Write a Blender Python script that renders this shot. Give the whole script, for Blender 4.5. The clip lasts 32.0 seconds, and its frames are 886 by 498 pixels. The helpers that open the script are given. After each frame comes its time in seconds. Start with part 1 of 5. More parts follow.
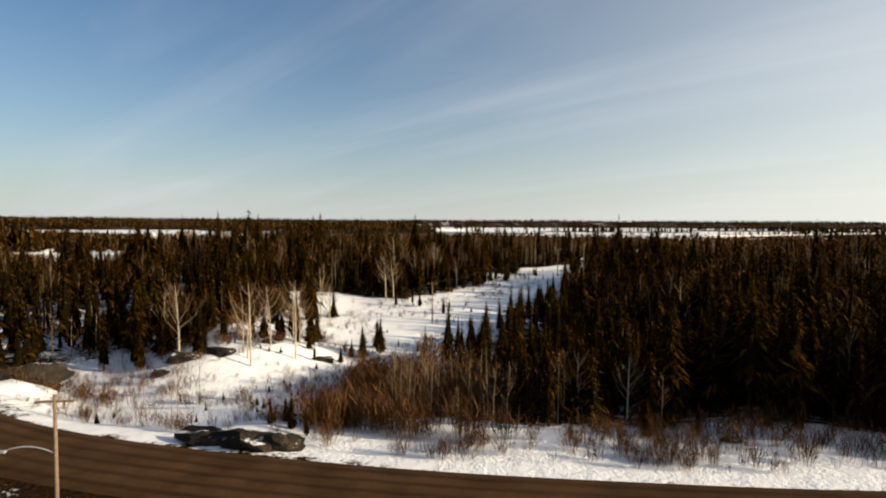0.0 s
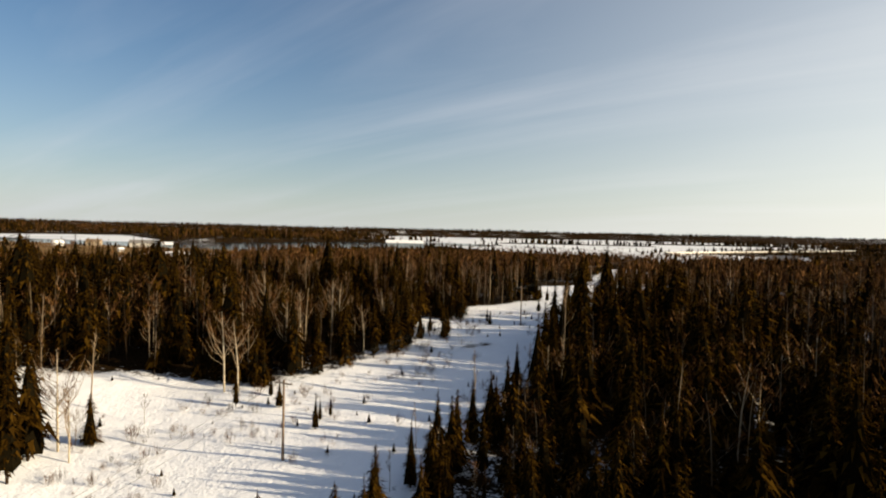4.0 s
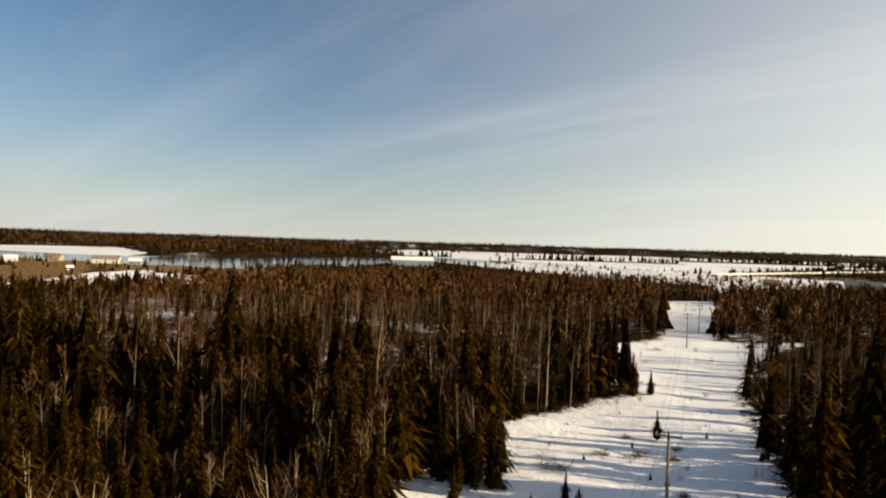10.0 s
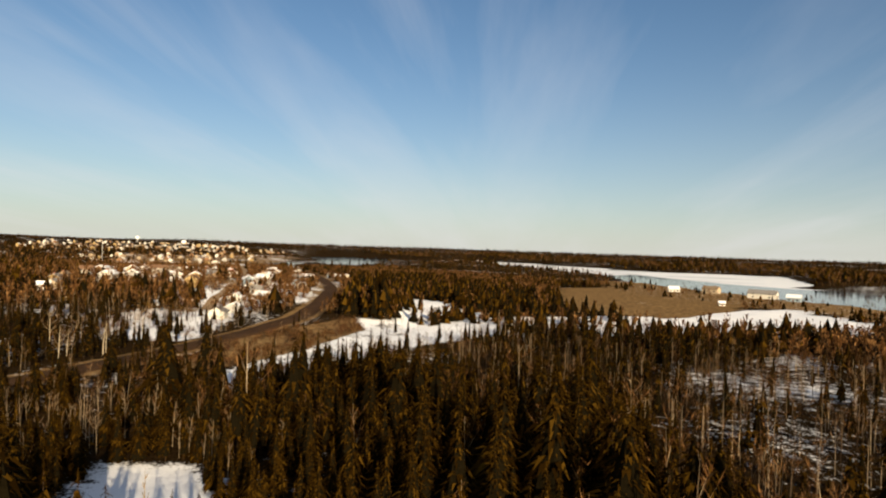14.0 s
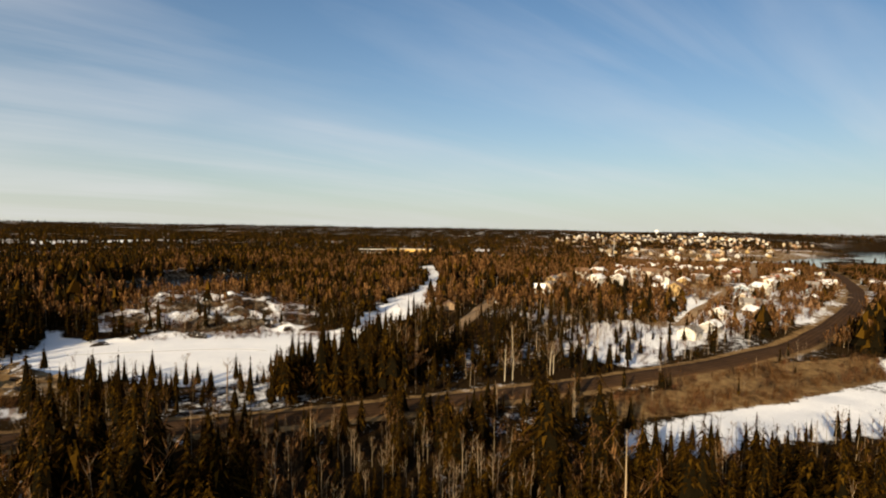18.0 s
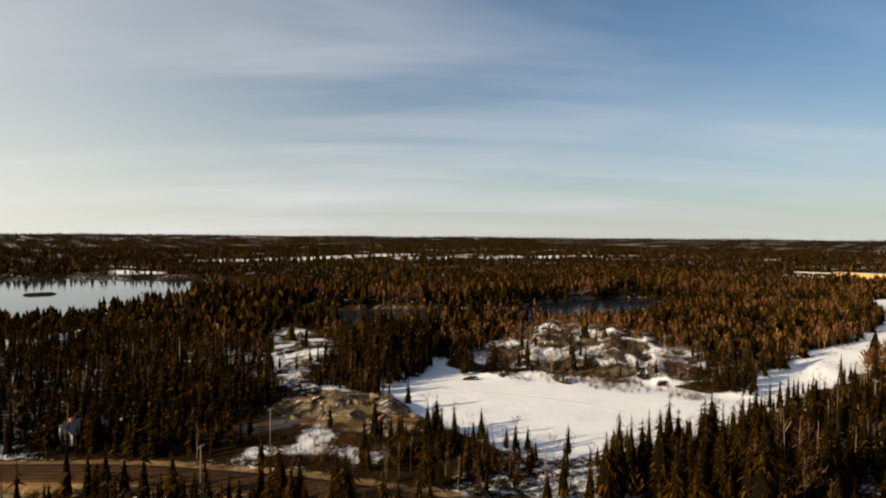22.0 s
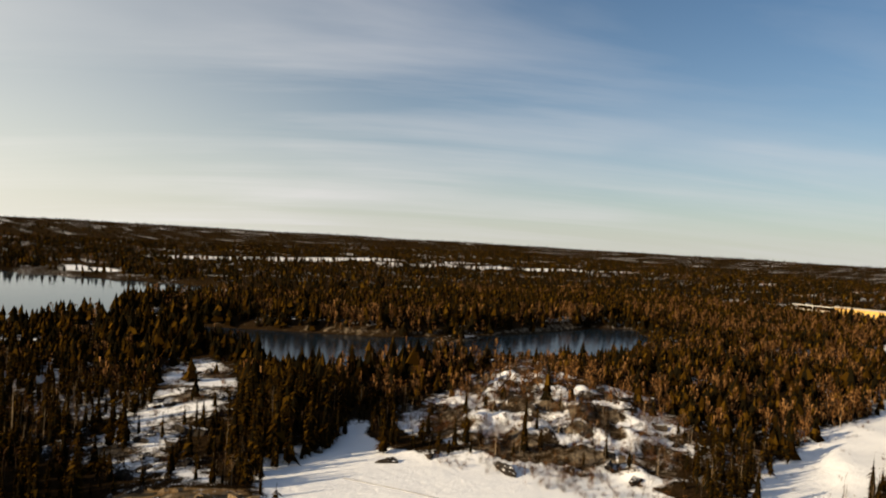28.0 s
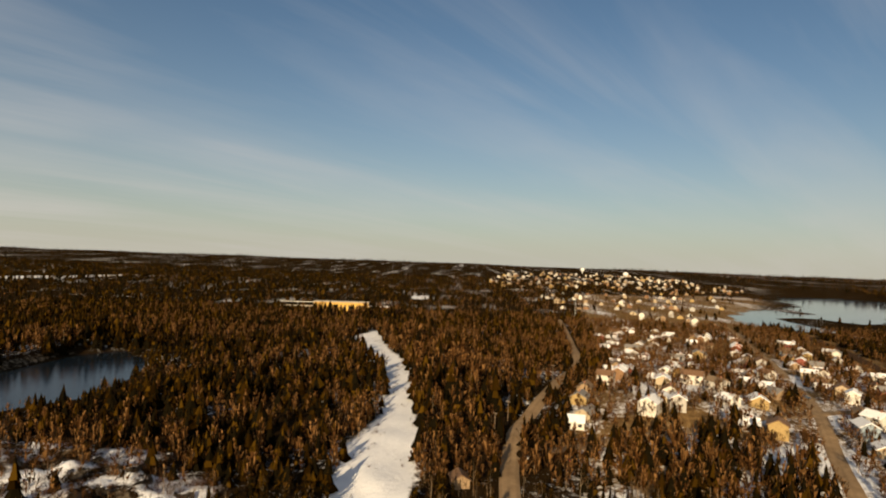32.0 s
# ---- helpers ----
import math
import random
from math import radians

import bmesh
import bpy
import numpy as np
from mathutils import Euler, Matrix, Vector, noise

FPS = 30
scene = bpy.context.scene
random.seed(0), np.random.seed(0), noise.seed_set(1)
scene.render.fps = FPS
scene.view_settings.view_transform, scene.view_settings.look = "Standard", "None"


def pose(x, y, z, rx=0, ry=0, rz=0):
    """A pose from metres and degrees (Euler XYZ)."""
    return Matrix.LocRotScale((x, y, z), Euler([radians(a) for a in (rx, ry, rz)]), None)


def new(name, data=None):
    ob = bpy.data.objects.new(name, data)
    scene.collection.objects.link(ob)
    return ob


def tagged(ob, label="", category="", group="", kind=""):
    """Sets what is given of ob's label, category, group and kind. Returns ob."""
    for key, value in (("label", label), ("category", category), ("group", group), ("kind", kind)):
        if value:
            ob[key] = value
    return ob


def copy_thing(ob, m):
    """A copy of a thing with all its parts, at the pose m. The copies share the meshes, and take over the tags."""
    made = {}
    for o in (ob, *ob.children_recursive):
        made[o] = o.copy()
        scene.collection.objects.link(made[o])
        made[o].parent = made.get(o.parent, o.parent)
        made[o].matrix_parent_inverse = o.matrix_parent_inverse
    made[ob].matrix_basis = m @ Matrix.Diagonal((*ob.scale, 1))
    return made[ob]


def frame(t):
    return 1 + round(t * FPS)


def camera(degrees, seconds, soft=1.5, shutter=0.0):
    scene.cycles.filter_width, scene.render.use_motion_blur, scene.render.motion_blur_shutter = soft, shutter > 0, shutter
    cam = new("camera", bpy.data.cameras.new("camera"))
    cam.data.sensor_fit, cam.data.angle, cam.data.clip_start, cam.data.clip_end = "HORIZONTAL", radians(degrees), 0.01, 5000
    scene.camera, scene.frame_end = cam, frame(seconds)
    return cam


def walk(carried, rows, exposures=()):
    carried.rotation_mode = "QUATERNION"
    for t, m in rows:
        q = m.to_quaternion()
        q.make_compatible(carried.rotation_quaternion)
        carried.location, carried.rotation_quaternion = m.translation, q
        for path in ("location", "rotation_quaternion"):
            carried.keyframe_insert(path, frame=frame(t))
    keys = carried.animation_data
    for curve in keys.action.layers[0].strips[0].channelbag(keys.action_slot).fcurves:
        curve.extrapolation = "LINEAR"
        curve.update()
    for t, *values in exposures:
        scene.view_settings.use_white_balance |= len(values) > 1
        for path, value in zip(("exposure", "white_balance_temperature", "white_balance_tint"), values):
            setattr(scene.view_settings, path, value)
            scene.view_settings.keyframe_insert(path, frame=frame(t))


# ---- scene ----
cam = camera(71.2, 32.0, soft=2.0)
PATH = [
    (0.00, -0.04, 0.04, 21.63, 87.47, -0.35, 0.06),
    (0.50, 1.50, 8.56, 22.12, 87.78, -0.68, -0.98),
    (1.00, 3.02, 17.08, 22.62, 87.67, -0.86, -0.12),
    (1.50, 4.48, 25.61, 23.13, 87.66, -1.30, -0.55),
    (2.00, 5.88, 34.15, 23.66, 87.81, -1.24, -1.13),
    (2.50, 7.20, 42.69, 24.19, 87.84, -1.32, -0.67),
    (3.00, 8.45, 51.24, 24.71, 88.08, -1.29, -0.49),
    (3.50, 9.61, 59.75, 25.16, 88.16, -1.35, -1.99),
    (4.00, 10.71, 68.23, 25.53, 88.28, -1.34, -3.80),
    (4.50, 11.73, 76.65, 25.80, 88.23, -1.54, -3.90),
    (6.50, 15.14, 109.50, 25.85, 88.81, -1.77, -3.77),
    (7.00, 15.80, 117.42, 25.97, 88.74, -1.35, -3.75),
    (7.50, 16.37, 125.23, 26.18, 88.58, -1.60, -3.22),
    (8.00, 16.82, 132.91, 26.51, 88.75, -1.72, -3.39),
    (8.50, 17.11, 140.47, 26.97, 88.73, -1.77, -3.22),
    (9.00, 17.19, 147.86, 27.53, 89.17, -1.62, -4.07),
    (9.50, 17.03, 155.06, 28.13, 89.35, -1.89, -3.87),
    (10.00, 16.62, 162.07, 28.75, 89.46, -1.81, -2.66),
    (10.50, 15.98, 168.88, 29.38, 89.56, -1.16, 7.84),
    (11.00, 15.11, 175.48, 30.02, 89.76, -0.84, 22.07),
    (11.50, 14.01, 181.82, 30.68, 88.92, -0.94, 33.17),
    (12.00, 12.65, 187.88, 31.35, 90.41, -1.20, 42.87),
    (12.50, 11.01, 193.63, 32.07, 90.51, -1.54, 47.78),
    (13.00, 9.10, 199.02, 32.83, 90.76, -1.66, 48.58),
    (13.50, 6.93, 204.08, 33.61, 90.41, -1.68, 50.24),
    (15.50, -4.28, 221.02, 37.17, 89.95, -1.63, 72.95),
    (16.00, -7.52, 224.38, 38.09, 89.73, -1.61, 79.02),
    (16.50, -10.91, 227.40, 39.02, 88.67, -1.64, 84.10),
    (17.00, -14.44, 230.08, 39.98, 88.29, -1.30, 89.39),
    (17.50, -18.12, 232.42, 40.98, 87.86, -1.20, 94.69),
    (18.00, -21.96, 234.43, 42.03, 88.19, -0.84, 99.87),
    (18.50, -25.95, 236.10, 43.14, 87.72, -0.65, 104.96),
    (19.00, -30.07, 237.45, 44.29, 88.10, -0.59, 108.63),
    (19.50, -34.33, 238.48, 45.47, 88.40, -0.20, 113.75),
    (20.00, -38.71, 239.18, 46.65, 89.11, -0.03, 119.95),
    (20.50, -43.20, 239.55, 47.81, 89.04, 0.06, 126.35),
    (21.00, -47.74, 239.61, 48.94, 89.11, 0.19, 131.73),
    (21.50, -52.31, 239.38, 50.02, 89.13, -0.26, 135.12),
    (22.00, -56.88, 238.86, 51.06, 88.90, -0.49, 138.17),
    (22.50, -61.42, 238.07, 52.05, 88.25, -0.54, 140.78),
    (23.00, -65.92, 237.01, 53.01, 88.77, -0.94, 144.74),
    (23.50, -70.36, 235.70, 53.92, 88.79, -1.32, 148.35),
    (24.00, -74.73, 234.14, 54.80, 87.93, -1.22, 151.16),
    (24.50, -79.03, 232.35, 55.67, 87.49, -1.59, 153.64),
    (25.00, -83.26, 230.33, 56.54, 87.77, -1.26, 154.53),
    (25.50, -87.42, 228.08, 57.41, 87.22, -2.08, 153.23),
    (27.50, -103.24, 217.04, 60.86, 88.67, -3.08, 144.15),
    (28.00, -107.11, 213.91, 61.76, 89.16, -3.38, 137.74),
    (28.50, -110.95, 210.63, 62.66, 89.69, -4.20, 129.43),
    (29.00, -114.78, 207.24, 63.55, 90.02, -4.21, 120.79),
    (29.50, -118.61, 203.75, 64.42, 90.48, -3.98, 112.40),
    (30.00, -122.45, 200.21, 65.28, 91.00, -3.85, 102.66),
    (30.50, -126.32, 196.66, 66.14, 91.17, -3.17, 92.90),
    (31.00, -130.22, 193.12, 67.02, 91.23, -2.62, 87.89),
    (31.50, -134.15, 189.60, 67.93, 91.15, -2.05, 89.01),
    (32.00, -138.08, 186.09, 68.84, 91.03, -2.02, 92.27),
]
walk(cam, [(t, pose(*p)) for t, *p in PATH], [(0.0, 0.0, 6150, 10), (8.0, 0.0, 6350, 10), (12.0, 0.05, 6550, 10), (19.0, 0.0, 6450, 10), (21.5, -0.1, 6400, 10), (25.0, -0.07, 6450, 10), (28.0, -0.08, 6600, 10), (30.0, -0.03, 6950, 10), (31.0, -0.08, 7150, 11), (32.0, -0.38, 7150, 11)])

# ---- light ----
SUN_YAW, SUN_EL = 256.5, 17.0
CLOUD = 0.85
world = bpy.data.worlds.new("winter_sky")
scene.world = world
world.use_nodes = True
wn, wl = world.node_tree.nodes, world.node_tree.links
sky = wn.new("ShaderNodeTexSky")
sky.sky_type, sky.sun_disc = "NISHITA", False
sky.sun_elevation, sky.sun_rotation = radians(SUN_EL), radians(360 - SUN_YAW)
sky.altitude, sky.air_density, sky.dust_density, sky.ozone_density = 200, 1.0, 0.8, 1.6
wn["Background"].inputs[1].default_value = 0.086


def wnode(kind, *links, **values):
    n = wn.new(kind)
    for k, v in values.items():
        n.inputs[k].default_value = v
    for sock, src in links:
        wl.new(src, n.inputs[sock])
    return n


def wmath(op, a, b=0.0, clamp=False):
    n = wn.new("ShaderNodeMath")
    n.operation, n.use_clamp = op, clamp
    for sock, v in zip(n.inputs, (a, b)):
        if isinstance(v, (int, float)):
            sock.default_value = v
        else:
            wl.new(v, sock)
    return n.outputs[0]


# thin cirrus streaks on a flat layer high above, and the milky air near the horizon and round the sun
direction = wnode("ShaderNodeTexCoord").outputs["Generated"]
parts = wnode("ShaderNodeSeparateXYZ", (0, direction))
level = wmath("MAXIMUM", parts.outputs[2], 0.0)
rise = wmath("ADD", level, 0.14)
plane = wnode("ShaderNodeCombineXYZ", (0, wmath("DIVIDE", parts.outputs[0], rise)), (1, wmath("DIVIDE", parts.outputs[1], rise)))
turned = wnode("ShaderNodeMapping", (0, plane.outputs[0]), Rotation=(0, 0, radians(-138)))
drawn = wnode("ShaderNodeMapping", (0, turned.outputs[0]), Scale=(0.20, 1.15, 1), Location=(0.4, 2.3, 0))
wisps = wnode("ShaderNodeTexNoise", (0, drawn.outputs[0]), Scale=1.0, Detail=7.0, Roughness=0.56, Distortion=0.5)
broad = wnode("ShaderNodeTexNoise", (0, plane.outputs[0]), Scale=0.5, Detail=3.0)
cover = wmath("MULTIPLY", wmath("MULTIPLY", wmath("SUBTRACT", wisps.outputs["Fac"], 0.42), 3.6, True), wmath("MULTIPLY", wmath("SUBTRACT", broad.outputs["Fac"], 0.24), 2.8, True), True)
southern = wmath("ADD", 0.50, wmath("MULTIPLY", parts.outputs[1], -0.55), True)
cover = wmath("MULTIPLY", wmath("MULTIPLY", cover, CLOUD), wmath("MAXIMUM", southern, 0.42))
toward = wnode("ShaderNodeVectorMath", (0, direction))
toward.operation = "DOT_PRODUCT"
toward.inputs[1].default_value = (-math.sin(radians(SUN_YAW)) * math.cos(radians(SUN_EL)), math.cos(radians(SUN_YAW)) * math.cos(radians(SUN_EL)), math.sin(radians(SUN_EL)))
glow = wmath("POWER", wmath("MULTIPLY", wmath("ADD", toward.outputs["Value"], 0.35), 0.80, True), 1.5)
low = wmath("POWER", wmath("SUBTRACT", 1.0, level), 8.0)


def veil(under, fac, tone):
    m = wn.new("ShaderNodeMix")
    m.data_type = "RGBA"
    wl.new(fac, m.inputs[0])
    wl.new(under, m.inputs[6])
    m.inputs[7].default_value = (*tone, 1)
    return m.outputs[2]


blue = wn.new("ShaderNodeMix")
blue.data_type, blue.blend_type = "RGBA", "MULTIPLY"
blue.inputs[0].default_value = 1.0
wl.new(sky.outputs[0], blue.inputs[6])
blue.inputs[7].default_value = (0.80, 1.02, 1.17, 1)
air = veil(blue.outputs[2], wmath("MULTIPLY", low, 0.85), (7.9, 7.9, 7.1))
air = veil(air, cover, (8.8, 8.7, 8.9))
air = veil(air, wmath("MULTIPLY", wmath("MULTIPLY", glow, 1.12), wmath("POWER", wmath("SUBTRACT", 1.0, level), 1.3)), (14.0, 13.2, 11.2))
south = wmath("POWER", wmath("MAXIMUM", wmath("MULTIPLY", parts.outputs[1], -1.0), 0.0), 4.0)
air = veil(air, wmath("MULTIPLY", wmath("MULTIPLY", south, 0.28), wmath("POWER", wmath("SUBTRACT", 1.0, level), 1.5)), (13.0, 12.6, 11.2))
wl.new(air, wn["Background"].inputs[0])
sun_data = bpy.data.lights.new("sun", "SUN")
sun_data.energy, sun_data.angle, sun_data.color = 9.2, radians(0.5), (1.0, 0.80, 0.52)
sun = new("sun", sun_data)
sun.matrix_world = pose(0, 0, 200, 90 - SUN_EL, 0, SUN_YAW + 180)
scene.view_settings.exposure = 0.0


# ---- materials ----
class Mat:
    """A small builder of node materials."""

    def __init__(self, name, rough=0.8, spec=0.3):
        self.m = bpy.data.materials.new(name)
        self.m.use_nodes = True
        self.t = self.m.node_tree
        self.b = self.t.nodes["Principled BSDF"]
        self.b.inputs["Roughness"].default_value = rough
        self.b.inputs["Specular IOR Level"].default_value = spec

    def node(self, kind, **values):
        n = self.t.nodes.new(kind)
        for k, v in values.items():
            n.inputs[k].default_value = v
        return n

    def link(self, a, b):
        self.t.links.new(a, b)

    def noise(self, scale, detail=4.0, rough=0.6, space="Object", stretch=(1, 1, 1)):
        c = self.node("ShaderNodeTexCoord")
        mp = self.node("ShaderNodeMapping")
        mp.inputs["Scale"].default_value = stretch
        self.link(c.outputs[space], mp.inputs[0])
        n = self.node("ShaderNodeTexNoise", Scale=scale, Detail=detail, Roughness=rough)
        self.link(mp.outputs[0], n.inputs["Vector"])
        return n.outputs["Fac"]

    def ramp(self, fac, stops):
        r = self.node("ShaderNodeValToRGB")
        e = r.color_ramp.elements
        e[0].position, e[0].color = stops[0][0], (*stops[0][1], 1)
        e[1].position, e[1].color = stops[-1][0], (*stops[-1][1], 1)
        for p, c in stops[1:-1]:
            q = e.new(p)
            q.color = (*c, 1)
        self.link(fac, r.inputs[0])
        return r.outputs[0]

    def mix(self, fac, a, b, blend="MIX"):
        m = self.t.nodes.new("ShaderNodeMix")
        m.data_type, m.blend_type = "RGBA", blend
        for sock, v in ((m.inputs[0], fac), (m.inputs[6], a), (m.inputs[7], b)):
            if isinstance(v, (int, float)):
                sock.default_value = v
            elif isinstance(v, tuple):
                sock.default_value = (*v, 1)
            else:
                self.link(v, sock)
        return m.outputs[2]

    def math(self, op, a, b=0.0, clamp=False):
        m = self.t.nodes.new("ShaderNodeMath")
        m.operation, m.use_clamp = op, clamp
        for sock, v in zip(m.inputs, (a, b)):
            if isinstance(v, (int, float)):
                sock.default_value = v
            else:
                self.link(v, sock)
        return m.outputs[0]

    def attr(self, name):
        a = self.node("ShaderNodeAttribute")
        a.attribute_name = name
        return a.outputs["Fac"]

    def bump(self, height, strength=0.4, distance=0.1):
        b = self.node("ShaderNodeBump", Strength=strength, Distance=distance)
        self.link(height, b.inputs["Height"])
        self.link(b.outputs[0], self.b.inputs["Normal"])

    def color(self, c):
        if isinstance(c, tuple):
            self.b.inputs["Base Color"].default_value = (*c, 1)
        else:
            self.link(c, self.b.inputs["Base Color"])
        return self.m


def plain(name, c, rough=0.7, spec=0.3, scale=3.0, vary=0.25, metal=0.0):
    k = Mat(name, rough, spec)
    k.b.inputs["Metallic"].default_value = metal
    d = tuple(v * (1 - vary) for v in c)
    u = tuple(min(1, v * (1 + vary)) for v in c)
    return k.color(k.ramp(k.noise(scale), [(0.3, d), (0.7, u)]))


def island(name, colors, rough=0.85):
    """Foliage and twigs: one tone for each loose piece."""
    k = Mat(name, 0.95, 0.0)
    g = k.node("ShaderNodeNewGeometry")
    return k.color(k.ramp(g.outputs["Random Per Island"], colors))


def ground_material():
    k = Mat("winter_ground", 0.95, 0.0)
    n1, n2, n3 = k.noise(0.05, 6, 0.65), k.noise(0.35, 5, 0.65), k.noise(2.2, 4)
    jitter = k.math("ADD", k.math("MULTIPLY", k.math("SUBTRACT", n2, 0.5), 0.9), k.math("MULTIPLY", k.math("SUBTRACT", n3, 0.5), 0.7))
    snow = k.math("MULTIPLY", k.math("SUBTRACT", k.math("ADD", k.attr("snow"), jitter), 0.42), 6.0, True)
    # Brown litter, its colour darkened to take in the shade below the trees.
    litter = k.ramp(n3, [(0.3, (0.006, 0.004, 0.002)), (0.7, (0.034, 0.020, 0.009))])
    grass = k.ramp(n2, [(0.3, (0.08, 0.045, 0.020)), (0.5, (0.18, 0.11, 0.048)), (0.7, (0.28, 0.18, 0.08))])
    rock = k.ramp(n2, [(0.35, (0.020, 0.015, 0.011)), (0.52, (0.10, 0.078, 0.055)), (0.68, (0.24, 0.185, 0.125))])
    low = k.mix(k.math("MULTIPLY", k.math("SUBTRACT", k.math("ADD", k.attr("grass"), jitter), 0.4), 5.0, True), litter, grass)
    low = k.mix(k.math("MULTIPLY", k.math("SUBTRACT", k.math("ADD", k.attr("rock"), jitter), 0.45), 5.0, True), low, rock)
    white = k.ramp(n1, [(0.3, (0.72, 0.73, 0.76)), (0.7, (0.84, 0.84, 0.85))])
    k.bump(k.math("ADD", n2, k.math("MULTIPLY", n3, 0.4)), 0.6, 0.5)
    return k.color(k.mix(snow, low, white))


GROUND = ground_material()
NEEDLE = island("spruce_needles", [(0.0, (0.0060, 0.0031, 0.0006)), (0.6, (0.023, 0.0113, 0.0016)), (1.0, (0.060, 0.031, 0.0038))])
TWIG = island("bare_twigs", [(0.0, (0.022, 0.0095, 0.0034)), (0.5, (0.066, 0.029, 0.0098)), (1.0, (0.180, 0.094, 0.036))])
RUST = island("red_twigs", [(0.0, (0.045, 0.018, 0.009)), (1.0, (0.13, 0.055, 0.027))])
BARK = island("dark_bark", [(0.0, (0.012, 0.008, 0.005)), (1.0, (0.05, 0.031, 0.018))])
BIRCH = island("birch_bark", [(0.0, (0.07, 0.047, 0.028)), (1.0, (0.33, 0.25, 0.16))])
# Near-black tone standing in for the shade in and between the boughs.
BOUGH_SHADE = plain("bough_shade_colour", (0.006, 0.0045, 0.002), 0.95, 0.0, 4.0)
PALE = plain("pale_birch_bark", (0.42, 0.35, 0.25), 0.9, 0.0, 2.5, 0.35)
TREE_MATS = [NEEDLE, BARK, TWIG, BIRCH, RUST, BIRCH, BOUGH_SHADE, PALE, BIRCH]


def road_material(name, a, b, ruts, depth):
    k = Mat(name, 0.95, 0.03)
    n1, n2 = k.noise(0.25, 5), k.noise(3.0, 4)
    k.bump(n2, 0.3, 0.05)
    wave = k.math("SINE", k.math("MULTIPLY", k.math("ADD", k.attr("across"), k.math("MULTIPLY", n1, 0.8)), ruts))
    dark = k.math("MULTIPLY", k.math("MULTIPLY", k.math("ADD", wave, 0.1), k.noise(0.08, 3)), depth, True)
    base = k.mix(k.math("MULTIPLY", n2, 0.6), k.ramp(n1, [(0.3, a), (0.7, b)]), tuple(v * 0.55 for v in a))
    return k.color(k.mix(dark, base, tuple(v * 0.30 for v in a)))


ROAD = road_material("sanded_asphalt", (0.048, 0.025, 0.012), (0.100, 0.055, 0.026), 3.4, 0.85)
LANE = road_material("sanded_lane", (0.25, 0.165, 0.095), (0.40, 0.28, 0.165), 2.6, 0.3)


def water_material():
    k = Mat("dark_open_water", 0.08, 0.5)
    k.b.inputs["IOR"].default_value = 1.33
    k.bump(k.noise(0.35, 3, 0.5), 0.03, 0.1)
    return k.color((0.012, 0.022, 0.032))


WATER = water_material()
RUFFLED = Mat("wind_ruffled_river", 0.16, 0.16)
RUFFLED.bump(RUFFLED.noise(0.5, 4, 0.6), 0.10, 0.3)
RUFFLED = RUFFLED.color((0.006, 0.011, 0.017))
kk = Mat("lake_ice_snow", 0.7, 0.3)
ICE = kk.color(kk.ramp(kk.noise(0.006, 6, 0.6), [(0.32, (0.50, 0.53, 0.56)), (0.5, (0.78, 0.79, 0.80)), (1.0, (0.86, 0.86, 0.86))]))

# ---- plan ----
CORRIDOR = [(-74.9, 86.2), (-36.1, 64.1), (0, 52.2), (37.4, 48.3), (50.6, 61.7), (28.8, 64.1), (11.9, 62.8), (-8.4, 70.6), (-7.8, 100.4), (10, 132), (22, 153), (33, 174), (43, 193), (50, 211), (58, 232), (70, 263), (92, 300), (108, 320), (129, 336), (104, 343), (165, 455), (181, 496),
            (160, 500), (128, 430), (93, 342), (72, 328), (62, 298), (58, 269), (51, 264), (36, 255), (30, 250), (28, 238), (25, 227), (17, 229), (15, 212), (15, 202), (10, 189), (4, 178), (-10, 162), (-30, 166),
            (-45, 160), (-41, 135), (-45.7, 115.1), (-63.3, 104.8)]
GLADE = [(-97, 223), (-93, 233), (-76, 231), (-60, 227), (-56, 218), (-66, 214), (-84, 217)]
POND = [(-183, 65), (-222, 53), (-218, 73), (-223, 87), (-251, 108), (-258, 132), (-257, 143), (-263, 159), (-300, 150), (-330, 152), (-300, 166), (-225, 166), (-203, 162), (-172, 150),
        (-168, 139), (-170, 116), (-170, 103)]
BELT = [(-288, 153), (-358, 149), (-403, 154), (-511, 139), (-600, 110), (-685, 90), (-701, 105), (-600, 128), (-541, 147), (-406, 164), (-366, 170), (-292, 172)]
OUTCROP = [(-198, -56), (-226, -62), (-207, 0), (-165, 44), (-168, 69), (-144, 35), (-171, 15)]
ROCKHILL = [(-227, 63), (-300, 20), (-339, 23), (-340, 66), (-332, 91), (-305, 124), (-259, 140), (-248, 119), (-237, 95)]
PITSNOW = [(-109, 109), (-130, 94), (-145, 107), (-140, 130), (-118, 122)]
MOUND = [(-138, 102), (-128, 80), (-150, 66), (-171, 80), (-167, 108), (-151, 119)]
WEDGE = [(-330, 425), (-305, 433), (-239, 411), (-231, 373), (-260, 390)]
APRON = [(-237, 336), (-200, 311), (-199, 326), (-209, 356), (-231, 373), (-260, 390), (-284, 390), (-245, 367), (-226, 352)]
BAND = [(-150, 250), (-164, 263), (-199, 304), (-197, 337), (-231, 400), (-222, 455), (-205, 505), (-206, 576), (-195, 636), (-116, 580), (-113, 513), (-150, 435), (-167, 397),
        (-187, 375), (-175, 330), (-156, 284), (-135, 252)]
FIELD = [(-318, 551), (-424, 664), (-408, 718), (-322, 640), (-230, 640), (-205, 596), (-190, 500), (-241, 471)]
YARD = [(-215, 268), (-190, 268), (-172, 240), (-158, 246), (-185, 294), (-215, 330), (-245, 340)]
